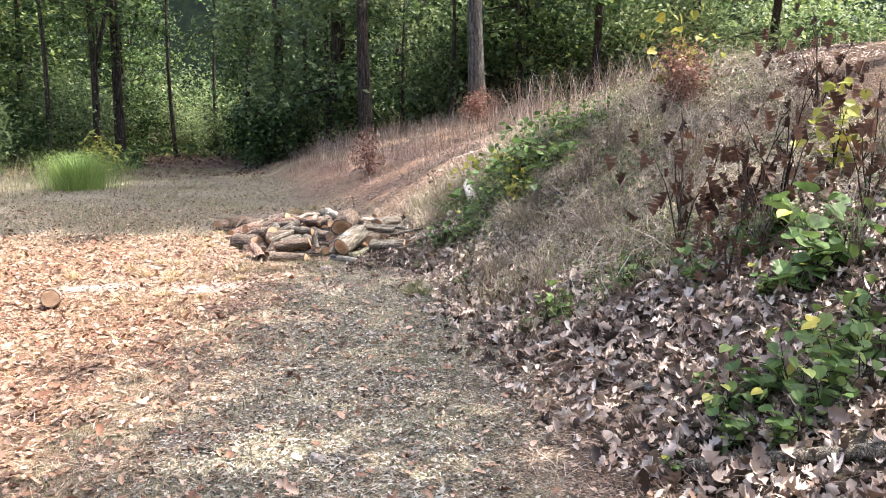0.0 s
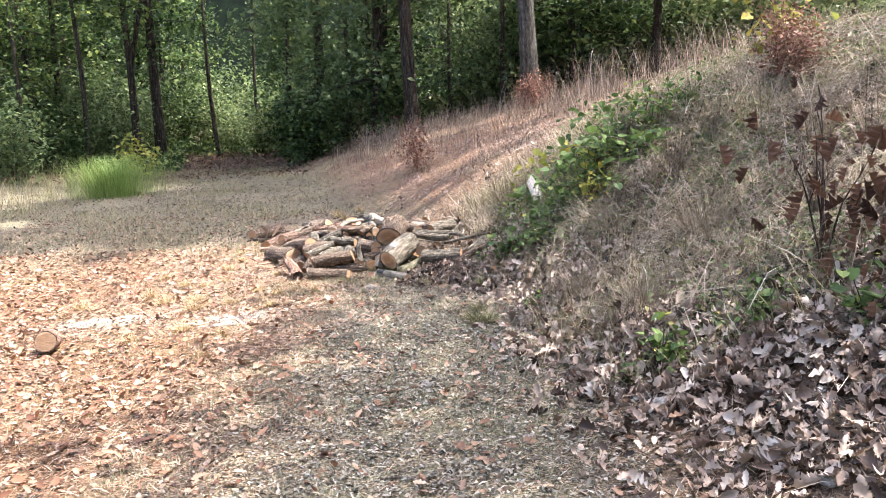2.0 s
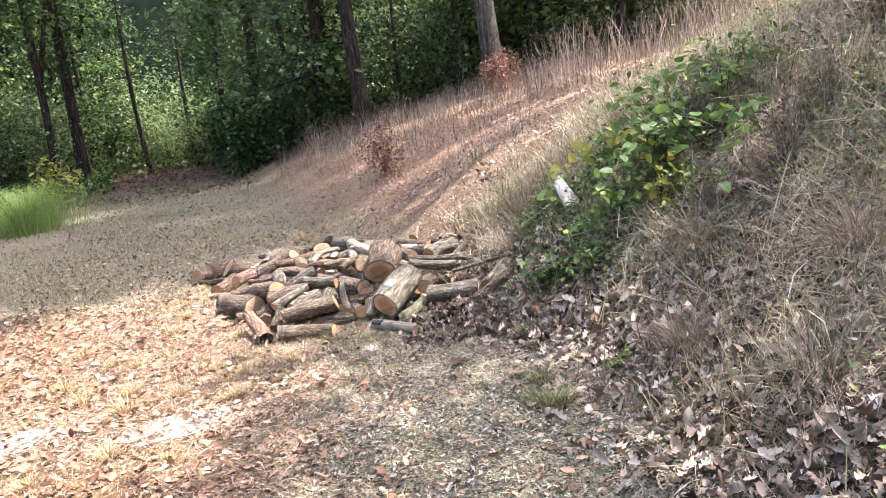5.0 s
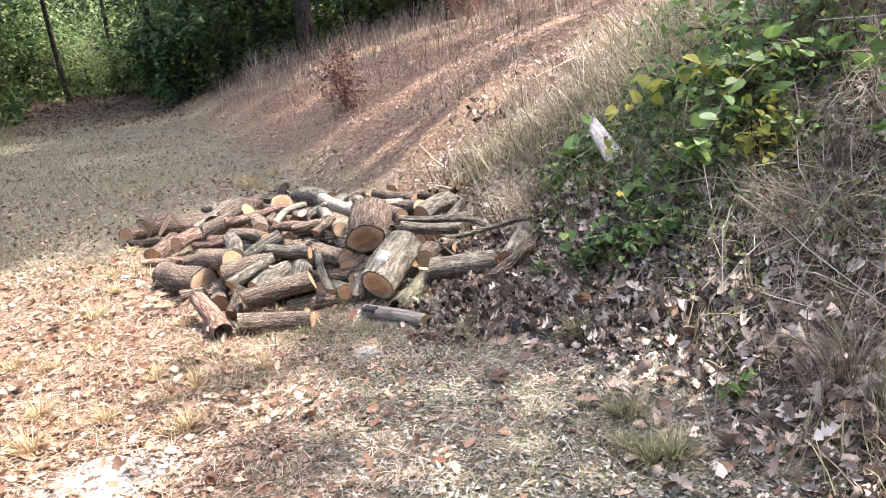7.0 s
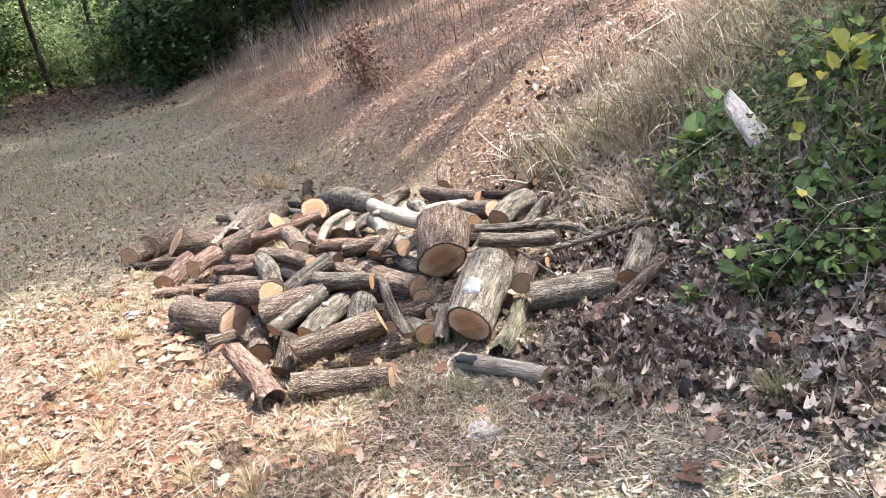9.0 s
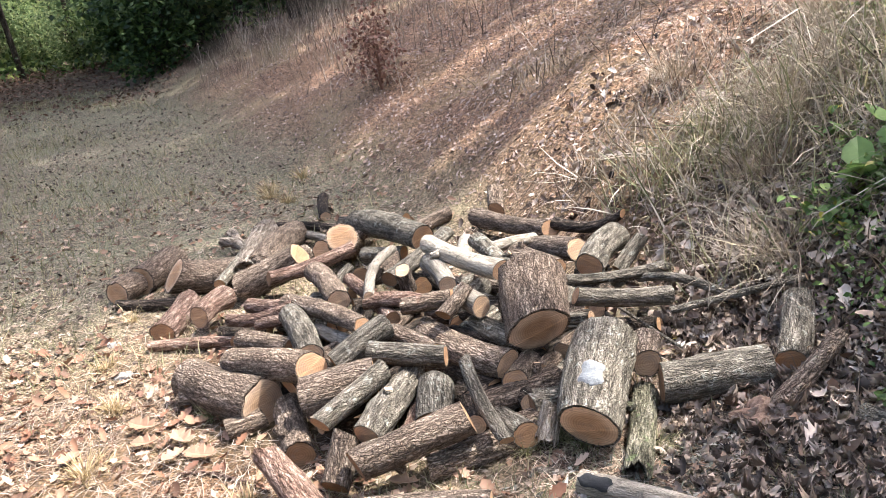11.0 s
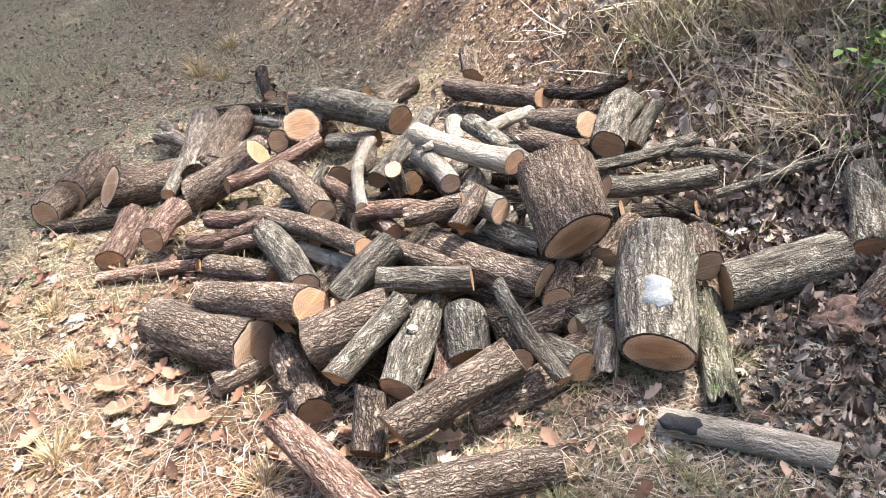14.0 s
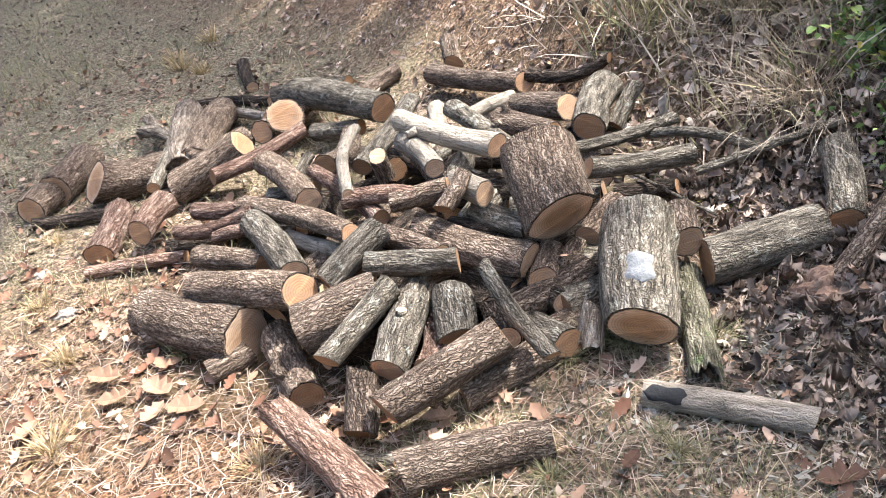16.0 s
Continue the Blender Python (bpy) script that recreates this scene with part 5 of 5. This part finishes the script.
    for x, y, s in ((-2.96, 10.66, 0.9), (-2.83, 9.73, 1.4), (-2.94, 11.18, 0.8), (-2.66, 9.11, 1.0), (-2.21, 8.59, 1.0), (-1.99, 8.47, 0.9), (-2.85, 10.23, 0.8), (-2.69, 8.37, 1.2), (-1.98, 8.39, 0.9), (-2.22, 9.32, 1.0),
                    (-2.32, 13.31, 1.6), (-2.09, 13.77, 1.3), (-2.36, 13.55, 1.4), (-2.19, 13.10, 1.2), (-2.19, 10.39, 1.4), (-1.75, 9.88, 1.0), (-2.06, 6.58, 1.2), (-2.82, 8.96, 1.0), (-2.95, 8.30, 1.3), (-2.60, 8.02, 1.5), (-3.20, 8.62, 1.4), (-2.35, 8.20, 1.1), (-1.95, 8.02, 1.2), (-3.35, 9.35, 1.2), (-2.45, 7.35, 1.3), (-2.75, 7.10, 1.1), (-3.6, 8.15, 1.5), (-1.70, 8.55, 1.0), (-3.05, 9.05, 1.1), (-2.10, 7.20, 1.0)):
        again(b, x, y, rs.uniform(0, 360), s)
    c = tuft("dry_grass_mound", 6, 700, 0.28, 0.10, 0.42, M_PALEGRASS, "low mound of tangled dry tan grass on the bank", 1.1)
    stand(c, 0.79, 6.51)
    for x, y, s in ((0.53, 7.32, 0.6), (0.48, 7.27, 0.7), (0.12, 10.31, 0.8), (-0.08, 9.84, 0.9), (0.79, 8.05, 0.9), (1.40, 7.35, 1.0), (1.43, 6.62, 0.8), (0.32, 10.56, 0.9), (0.78, 10.98, 0.9), (0.17, 11.47, 0.7), (0.58, 10.60, 0.9)):
        again(c, x, y, rs.uniform(0, 360), s)
    e = tuft("seed_grass", 8, 46, 0.10, 0.5, 1.05, M_STRAW, "tall pale seed grass on the bank", 0.25)
    stand(e, 1.72, 8.99)
    for px_x, px_y, s in ((0.98, 15.57, 1.0), (1.62, 15.77, 1.1), (1.35, 9.10, 1.0), (1.87, 8.48, 1.0), (2.04, 8.25, 1.1), (0.40, 16.94, 0.9), (-0.34, 21.24, 0.9), (-1.13, 20.46, 0.9), (-2.54, 22.09, 1.0), (-3.03, 21.41, 1.0), (2.25, 7.65, 0.9), (-2.00, 22.70, 0.9), (2.52, 7.42, 0.9), (1.17, 8.16, 0.5), (1.46, 7.98, 0.5)):
        again(e, px_x, px_y, rs.uniform(0, 360), s)


# ---- shrubs of the bank ----
def cane(x, y, long, turn, seed):
    """One arching bramble cane with leaves along it."""
    rs = np.random.default_rng(seed)
    base = tagged(new("bramble_cane"), "arching bramble cane with green and yellow leaves", "bramble", "bramble canes")
    s = np.linspace(0, 1, 12)
    an = radians(turn)
    line = np.stack([np.cos(an) * long * s, np.sin(an) * long * s, long * (0.85 * s - 0.95 * s * s)], -1) + rs.normal(0, 0.012, (12, 3)) * s[:, None]
    v, f = tube(line, 0.005 * (1.2 - s), 6, cap=False)
    part("stem", mesh_of("stem", v, clean(f), M_WEATHER), base)
    count = int(26 * long)
    k = rs.integers(3, 12, count)
    pos = line[k] + rs.normal(0, 0.03, (count, 3))
    v, f = scatter(ROUND, pos, turns(rs.uniform(0, 6.283, count), rs.normal(-0.3, 0.5, count), rs.normal(0, 0.4, count)), rs.uniform(0.05, 0.10, count))
    part("foliage", mesh_of("foliage", v, f, M_YELLOW if seed % 3 == 0 else M_VINE, False), base)
    stand(base, x, y)


def build_bank_plants():
    rs = np.random.default_rng(15)
    vine = [make_shrub(51, 0.28, 0.42, M_VINE, 260, 0.06, "green leafy vine tangle scrambling over the bank", 8, "vine_bush", "bush", None, ROUND, "vines on the bank"),
            make_shrub(52, 0.46, 0.45, M_VINE, 240, 0.07, "green brambly bush growing on the bank", 9, "bramble_bush", "bush", None, LEAF, "vines on the bank")]
    stand(vine[0], 0.80, 9.20)
    stand(vine[1], 0.85, 8.85)
    for i, x, y, s in ((0, 0.72, 9.55, 0.7), (0, 0.58, 8.75, 0.8), (1, 1.15, 8.75, 1.0), (1, 1.35, 9.1, 1.1), (1, 0.7, 9.3, 0.9), (0, 0.42, 8.5, 0.5), (1, 1.7, 9.2, 0.9), (0, 0.9, 8.5, 0.7), (1, 1.05, 9.4, 1.0), (0, 0.1, 9.75, 0.6)):
        again(vine[i], x, y, rs.uniform(0, 360), s)
    y_leaf = make_shrub(53, 1.0, 0.25, M_YELLOW, 90, 0.10, "upright sapling with yellow-green leaves on top of the bank", 5, "sapling", "sapling", None, ROUND, "saplings")
    stand(y_leaf, 2.55, 9.6)
    again(y_leaf, 2.99, 6.52, 80, 0.8)
    again(y_leaf, 0.72, 8.45, 200, 0.45)
    dead = make_shrub(54, 1.25, 0.30, M_DEAD, 34, 0.125, "dead sapling with curled brown leaves on the bank", 5, "dead_sapling", "sapling", None, CURLS[2], "dead saplings", 1.3)
    stand(dead, 1.70, 6.05)
    for x, y, s in ((2.05, 5.75, 0.9), (1.75, 5.15, 0.6), (2.35, 5.9, 1.1), (2.7, 5.4, 0.9), (3.3, 7.6, 1.0)):
        again(dead, x, y, rs.uniform(0, 360), s)
    bare = make_shrub(55, 0.9, 0.4, M_DEAD, 26, 0.05, "tangle of bare dry twigs on the bank", 20, "dry_brush", "brush", M_WEATHER, DRY, "dry brush")
    stand(bare, 1.9, 6.7)
    for x, y, s in ((3.0, 7.2, 0.8), (3.3, 6.3, 0.9), (1.5, 9.9, 0.5), (1.3, 8.0, 0.8), (1.7, 8.3, 0.7), (2.0, 5.3, 0.7), (0.9, 8.1, 0.5), (2.3, 4.7, 0.7), (1.1, 8.95, 0.7)):
        again(bare, x, y, rs.uniform(0, 360), s)
    low = make_shrub(56, 0.22, 0.24, M_VINE, 44, 0.062, "small green seedling with broad leaves in the leaf litter", 5, "seedling", "plant", None, ROUND, "seedlings")
    stand(low, 0.78, 5.69)
    for x, y, s in ((0.57, 5.68, 0.5), (1.27, 5.69, 0.9), (1.59, 5.29, 1.0), (2.06, 5.44, 1.3), (2.10, 4.67, 1.5), (2.29, 4.76, 1.4), (1.82, 4.68, 0.7), (1.95, 5.33, 1.2), (1.59, 3.72, 1.1), (1.44, 3.74, 1.1), (1.80, 3.81, 1.2), (1.76, 3.57, 1.2),
                    (1.27, 3.53, 0.9), (1.44, 3.40, 0.9), (1.97, 3.80, 1.2), (0.98, 3.43, 0.4), (1.29, 3.74, 0.8), (1.59, 3.49, 1.0), (0.82, 5.77, 0.6), (1.33, 5.90, 0.7), (0.16, 7.46, 0.5), (-0.04, 8.82, 0.9), (0.09, 8.68, 0.9), (0.27, 8.56, 1.0), (-0.23, 8.98, 0.5), (0.29, 10.09, 0.7), (0.27, 9.06, 0.8), (0.50, 9.08, 0.8), (0.44, 8.82, 0.9), (0.25, 8.85, 0.7), (0.18, 8.61, 0.8), (0.07, 8.94, 0.5),
                    (2.09, 4.12, 0.9), (1.84, 4.09, 0.8), (1.28, 3.99, 0.5)):
        again(low, x, y, rs.uniform(0, 360), s)
    broad = make_shrub(59, 0.30, 0.20, M_VINE, 17, 0.125, "broad-leaved green plant growing on the bank", 5, "broad_leaved_plant", "plant", None, ROUND, "broad-leaved plants", 0.1, 4)
    stand(broad, 0.24, 9.75)
    for x, y, s in ((0.05, 8.85, 0.5), (0.16, 8.82, 0.55), (0.30, 8.95, 0.6), (2.2, 5.4, 1.2), (2.14, 4.83, 1.3), (2.4, 5.1, 1.2), (2.3, 5.6, 1.0), (1.95, 4.6, 0.9), (0.75, 8.7, 1.0), (0.95, 9.0, 1.1), (1.2, 8.6, 1.0)):
        again(broad, x, y, rs.uniform(0, 360), s)
    for x, y, long, turn in ((1.05, 8.85, 1.0, 190), (1.25, 8.7, 1.2, 215), (1.4, 8.6, 1.1, 240), (1.6, 8.9, 1.3, 200)):
        cane(x, y, long, turn, int(100 * x))
    red = make_shrub(57, 0.95, 0.22, M_RUSSET, 900, 0.05, "dead russet-needled pine sapling on the bank", 7, "pine_sapling", "sapling", M_RUSSET, LEAF, "russet saplings")
    stand(red, -1.28, 14.8)
    for x, y, s in ((0.83, 19.23, 1.0), (1.18, 20.97, 0.9), (0.64, 19.19, 0.9), (2.37, 8.92, 0.9), (-6.07, 36.34, 1.6), (-6.76, 36.82, 1.5), (-4.49, 30.46, 1.3), (2.46, 8.72, 0.8)):
        again(red, x, y, rs.uniform(0, 360), s)
    lit = make_shrub(58, 1.1, 0.5, M_YELLOW, 260, 0.16, "small sapling with bright yellow-green leaves by the track", 6, "sapling", "sapling", None, LEAF, "saplings")
    stand(lit, -8.9, 22.5)


# ---- loose things on the ground ----
def rock(seed, size, mat, label):
    """A worn fieldstone."""
    bm = bmesh.new()
    bmesh.ops.create_icosphere(bm, subdivisions=4, radius=1.0)
    for v in bm.verts:
        p = v.co.normalized()
        k = 1 + 0.55 * noise.noise(p * 1.5 + Vector((seed, 0, 0))) + 0.30 * abs(noise.noise(p * 2.9 + Vector((0, seed, 0)))) + 0.12 * noise.noise(p * 7) + 0.05 * noise.noise(p * 19)
        v.co = Vector((p.x * size[0], p.y * size[1], max(p.z, -0.6) * size[2])) * k
    me = bpy.data.meshes.new("rock")
    bm.to_mesh(me)
    bm.free()
    me.materials.append(mat)
    return tagged(new("rock", me), label, "rock", "stones")


def fallen_leaf(seed, x, y, size, mat, label):
    rs = np.random.default_rng(seed)
    v = DRY[0] * size * 0.85
    v[:, 2] *= rs.uniform(0.6, 1.2)
    ob = tagged(new("fallen_leaf", mesh_of("fallen_leaf", v, DRY[1], mat, False)), label, "leaf", "large fallen leaves")
    ob.matrix_basis = pose(x, y, gz(x, y) + 0.03, rs.uniform(-12, 12), rs.uniform(-12, 12), rs.uniform(0, 360))


def branch(points, radii, mat, name, label, seed):
    v, f = tube(points, radii, 9, rough=0.25, seed=seed)
    return tagged(new(name, mesh_of(name, v, clean(f), mat)), label, "branch")


def ground_line(x0, y0, x1, y1, lift, n=9, wave=0.02):
    s = np.linspace(0, 1, n)
    x, y = x0 + (x1 - x0) * s, y0 + (y1 - y0) * s + wave * np.sin(5 * s)
    return np.stack([x, y, ground_z(x, y) + lift], -1)


def build_loose():
    grit = "pale worn stone half sunk in the track"
    spots = [(0.51, 5.88, 0.07), (0.69, 5.30, 0.08), (0.61, 5.48, 0.06), (-0.52, 5.91, 0.05), (-2.85, 10.54, 0.05), (-1.17, 8.47, 0.05), (-1.19, 8.51, 0.06), (0.02, 5.08, 0.04), (-0.06, 6.34, 0.04), (1.12, 4.33, 0.05), (0.41, 7.96, 0.05), (0.08, 9.20, 0.075), (-2.98, 10.91, 0.04), (-1.20, 9.01, 0.03), (-0.57, 3.65, 0.04)]
    for i, (x, y, s) in enumerate(spots):
        stand(rock(i * 3.7, (s, s * 0.75, s * 0.6), M_STONE, grit), x, y, 37 * i, 1.0, s * 0.15)
    stand(rock(71.3, (0.085, 0.07, 0.065), M_STONE_RUST, "rust-brown stone beside the log heap"), -0.55, 9.17)
    stand(rock(75, (0.035, 0.03, 0.03), M_STONE_RUST, "small round brown stone beside the log heap"), -0.53, 9.07)
    stand(rock(78, (0.08, 0.05, 0.03), M_STONE_RUST, "flat reddish stone lying among the leaves"), 0.44, 7.11)
    chip = (np.array([[-0.5, -0.4, 0], [0.5, -0.3, 0], [0.1, 0.5, 0], [0.05, 0.0, 0.45]]), np.array([[0, 1, 3], [1, 2, 3], [2, 0, 3]]))
    rs = np.random.default_rng(44)
    for x, y, sx, sy in ((-3.20, 7.72, 0.17, 0.10), (-2.18, 7.68, 0.16, 0.09)):
        ob = rock(90 + x, (sx * 1.7, sy * 1.7, 0.022), M_SAND, "low pale slab of bare stone showing in the track")
        stand(ob, x, y, 14, 1.0, 0.010)
        n = 800
        px = x + sx * 1.25 * rs.normal(0, 1, n) * (1 + 0.4 * np.sin(np.arange(n)))
        py = y + sy * rs.normal(0, 1, n) + 0.25 * (px - x)
        p = np.stack([px, py, ground_z(px, py) + 0.008], -1)
        stuff("grit_patch", chip, p, turns(rs.uniform(0, 6.283, n), rs.normal(0, 0.3, n), rs.normal(0, 0.3, n)), rs.uniform(0.006, 0.024, n), M_SAND, "bare patch of white trodden grit on the track", "grit patch")
    for i, (x, y, s, m) in enumerate(((-2.61, 9.96, 0.15, 0), (-2.53, 9.88, 0.17, 0), (-2.47, 9.71, 0.16, 0), (-2.58, 9.85, 0.13, 0), (-1.66, 9.22, 0.12, 0), (-0.89, 8.57, 0.14, 1), (0.77, 5.11, 0.15, 0), (-0.21, 5.79, 0.07, 1), (-0.60, 3.78, 0.10, 1), (-2.01, 5.71, 0.14, 1),
                                     (-3.04, 9.63, 0.13, 1), (-0.70, 7.98, 0.12, 1), (-0.90, 8.54, 0.10, 1), (-2.47, 9.74, 0.13, 0), (-3.03, 9.56, 0.13, 1), (-0.67, 7.98, 0.11, 1), (-2.93, 8.76, 0.15, 1), (-0.39, 7.67, 0.12, 0), (0.79, 5.08, 0.09, 1), (1.47, 5.85, 0.18, 1), (-2.94, 9.79, 0.13, 0), (-0.51, 9.10, 0.13, 0), (-0.66, 8.44, 0.12, 1), (-1.83, 3.52, 0.12, 1), (-0.21, 5.76, 0.06, 1), (0.26, 3.55, 0.09, 0), (-1.36, 8.84, 0.08, 1))):
        fallen_leaf(200 + i, x, y, s, M_DEAD if m else M_OAKLEAF, "large curled russet leaf on the ground" if m else "large tan oak leaf fallen on the ground")
    branch(ground_line(0.99, 3.46, 1.77, 3.10, 0.04), [0.02, 0.026, 0.03, 0.03, 0.032, 0.034, 0.034, 0.035, 0.035], M_GREY, "fallen_branch", "mossy grey fallen branch on the leaf litter", 3)
    branch(ground_line(-2.48, 9.60, -2.19, 9.46, 0.012), [0.006] * 8 + [0.004], M_RED, "twig", "thin reddish-brown twig beside the log heap", 4)
    branch(ground_line(-1.19, 3.76, -1.00, 3.71, 0.012), [0.008] * 8 + [0.005], M_DARK, "twig", "short dark twig lying on the track", 5)
    branch(ground_line(-0.63, 4.68, -0.30, 4.60, 0.012), [0.006] * 8 + [0.003], M_WEATHER, "twig", "pale bare twig lying on the track", 6)
    branch(ground_line(-1.32, 9.16, -1.21, 9.14, 0.012), [0.010] * 8 + [0.004], M_WEATHER, "twig", "pale curled twig beside the log heap", 7)
    branch(ground_line(0.05, 7.68, 0.27, 7.77, 0.03), [0.005] * 8 + [0.003], M_WEATHER, "dry_stalk", "pale dry weed stalk lying on leaves", 8)
    branch(ground_line(0.18, 7.04, 0.58, 7.38, 0.05), [0.006] * 8 + [0.003], M_WEATHER, "dry_stalk", "pale dry weed stalk lying on leaves", 9)
    branch(ground_line(-0.73, 10.08, -0.64, 9.60, 0.10), [0.006] * 8 + [0.004], M_GREY, "twig", "thin arched twig caught in the log heap", 10)
    # a broken slab of split wood: flat faces, widest at its foot, the top torn off at a slant
    stump = tagged(new("stump"), "broken slab of bleached split wood standing among the vines", "stump")
    foot, head = Vector((0.35, 9.48, 0.59)), Vector((0.25, 9.62, 0.80))
    up = (head - foot).normalized()
    wide = up.cross(Vector((0.3, -1.0, 0.2))).normalized()
    deep = up.cross(wide)
    rs = np.random.default_rng(12)
    v, n, rows = [], 7, 9
    for k in range(rows):
        h = k / (rows - 1)
        for c in range(n):
            u = c / (n - 1) - 0.5
            torn = (0.045 * u + 0.03 * rs.uniform(-1, 1)) * (k == rows - 1)
            for side in (-1, 1):
                p = foot + (head - foot) * h + up * torn + wide * u * (0.125 - 0.045 * h) + deep * side * (0.030 - 0.012 * h + 0.006 * rs.uniform(-1, 1)) * (1 - 0.5 * abs(2 * u) ** 3)
                v.append(tuple(p))
    at = lambda k, c, b: (k * n + c) * 2 + b
    f = []
    for k in range(rows - 1):
        for c in range(n - 1):
            f += [(at(k, c, 0), at(k, c + 1, 0), at(k + 1, c + 1, 0), at(k + 1, c, 0)), (at(k, c, 1), at(k + 1, c, 1), at(k + 1, c + 1, 1), at(k, c + 1, 1))]
        f += [(at(k, 0, 0), at(k + 1, 0, 0), at(k + 1, 0, 1), at(k, 0, 1)), (at(k, n - 1, 0), at(k, n - 1, 1), at(k + 1, n - 1, 1), at(k + 1, n - 1, 0))]
    for c in range(n - 1):
        f += [(at(rows - 1, c, 0), at(rows - 1, c + 1, 0), at(rows - 1, c + 1, 1), at(rows - 1, c, 1)), (at(0, c, 0), at(0, c, 1), at(0, c + 1, 1), at(0, c + 1, 0))]
    part("slab", mesh_of("slab", v, f, M_BLEACHED, False), stump)
    v, fb = tube([foot + deep * 0.02 + up * 0.01, foot + deep * 0.022 + up * 0.12, foot + deep * 0.02 + up * 0.2], [0.03, 0.026, 0.012], 8, rough=0.3, seed=4, squash=0.5)
    part("bark_strip", mesh_of("bark_strip", v, clean(fb), M_DARK), stump, "dark strip of bark")


def patch_on(log, radius, z0, z1, facing, wide, mat, name, label):
    """A thin crust on the upper side of a log, between two places along it, turned to one side."""
    above = log.matrix_basis.to_3x3().inverted() @ Vector(facing)
    turn = math.atan2(above.y, above.x)
    v, f = [], []
    for i in range(9):
        s = i / 8
        half = wide * math.sqrt(max(0.02, 1 - (2 * s - 1) ** 4)) * (1 + 0.18 * math.sin(9 * s))
        for k in range(9):
            an = turn + half * (k / 4 - 1)
            edge = 1.10 - 0.08 * ((k / 4 - 1) ** 4 + (2 * s - 1) ** 8)
            v.append((radius * edge * math.cos(an), radius * edge * math.sin(an), z0 + (z1 - z0) * s + 0.004 * math.sin(7 * k)))
    f = [(i * 9 + k, i * 9 + k + 1, i * 9 + k + 10, i * 9 + k + 9) for i in range(8) for k in range(8)]
    part(name, mesh_of(name, v, f, mat), log, label)


def build_backdrop():
    """Far woods closing the view beyond the trees."""
    mat, nt, bsdf, out = nodes_of("far_woods")
    tc = nt.nodes.new("ShaderNodeTexCoord")
    leaf = noise_node(nt, tc.outputs["Object"], 1.6, 8, 0.75)
    # near-black stops of the leaf noise paint the shade inside far woods
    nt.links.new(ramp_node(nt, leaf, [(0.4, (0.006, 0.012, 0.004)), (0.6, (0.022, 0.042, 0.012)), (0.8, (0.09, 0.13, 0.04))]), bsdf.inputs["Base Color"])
    bsdf.inputs["Roughness"].default_value = 0.9
    n = 80
    an = np.linspace(0, 2 * math.pi, n)
    rad = 64 + 3 * np.sin(an * 7) + 2 * np.sin(an * 13)
    h = 17 + 2.0 * np.sin(an * 9) + 1.5 * np.sin(an * 23)
    v = np.concatenate([np.stack([rad * np.cos(an), rad * np.sin(an), np.full(n, -2.0)], -1), np.stack([rad * np.cos(an), rad * np.sin(an), h], -1)])
    f = np.array([(i, i + 1, n + i + 1, n + i) for i in range(n - 1)])
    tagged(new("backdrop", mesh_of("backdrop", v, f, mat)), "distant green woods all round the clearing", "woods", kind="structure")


def build_undergrowth():
    """Low leafy growth on the floor of the woods."""
    rs = np.random.default_rng(61)
    off_track = lambda x, y: np.where(np.abs(x + 7.6 + 0.32 * (y - 26)) < 1.5, np.clip((y - 28) / 3, 0, 1), 1.0) * np.where((x > -5.5) & (y < 25.0), 0.0, 1.0)
    p, r = lay(rs, 26000, (-20, 10, 23.2, 36), off_track, 0.0, 0.7)
    p[:, 2] += rs.uniform(0.02, 0.75, len(p)) * (0.4 + 0.6 * patchy(p[:, 0], p[:, 1], 0.5))
    stuff("undergrowth", SPRAY, p, r, rs.uniform(0.08, 0.2, len(p)), M_WOODS, "low green leafy growth on the woodland floor", "undergrowth")


build_undergrowth()
build_litter()
build_grass()
build_tufts()
build_bank_plants()
build_loose()
build_backdrop()
patch_on(pale_log, 0.0405, 0.09, 0.2, (-0.4, -0.45, 0.8), 0.55, M_CRUST, "black_crust", "smooth black fungus crust")
patch_on(lichened_log, 0.108, -0.13, -0.02, (0, -0.05, 1), 0.36, M_LICHEN, "lichen_patch", "white lichen patch")
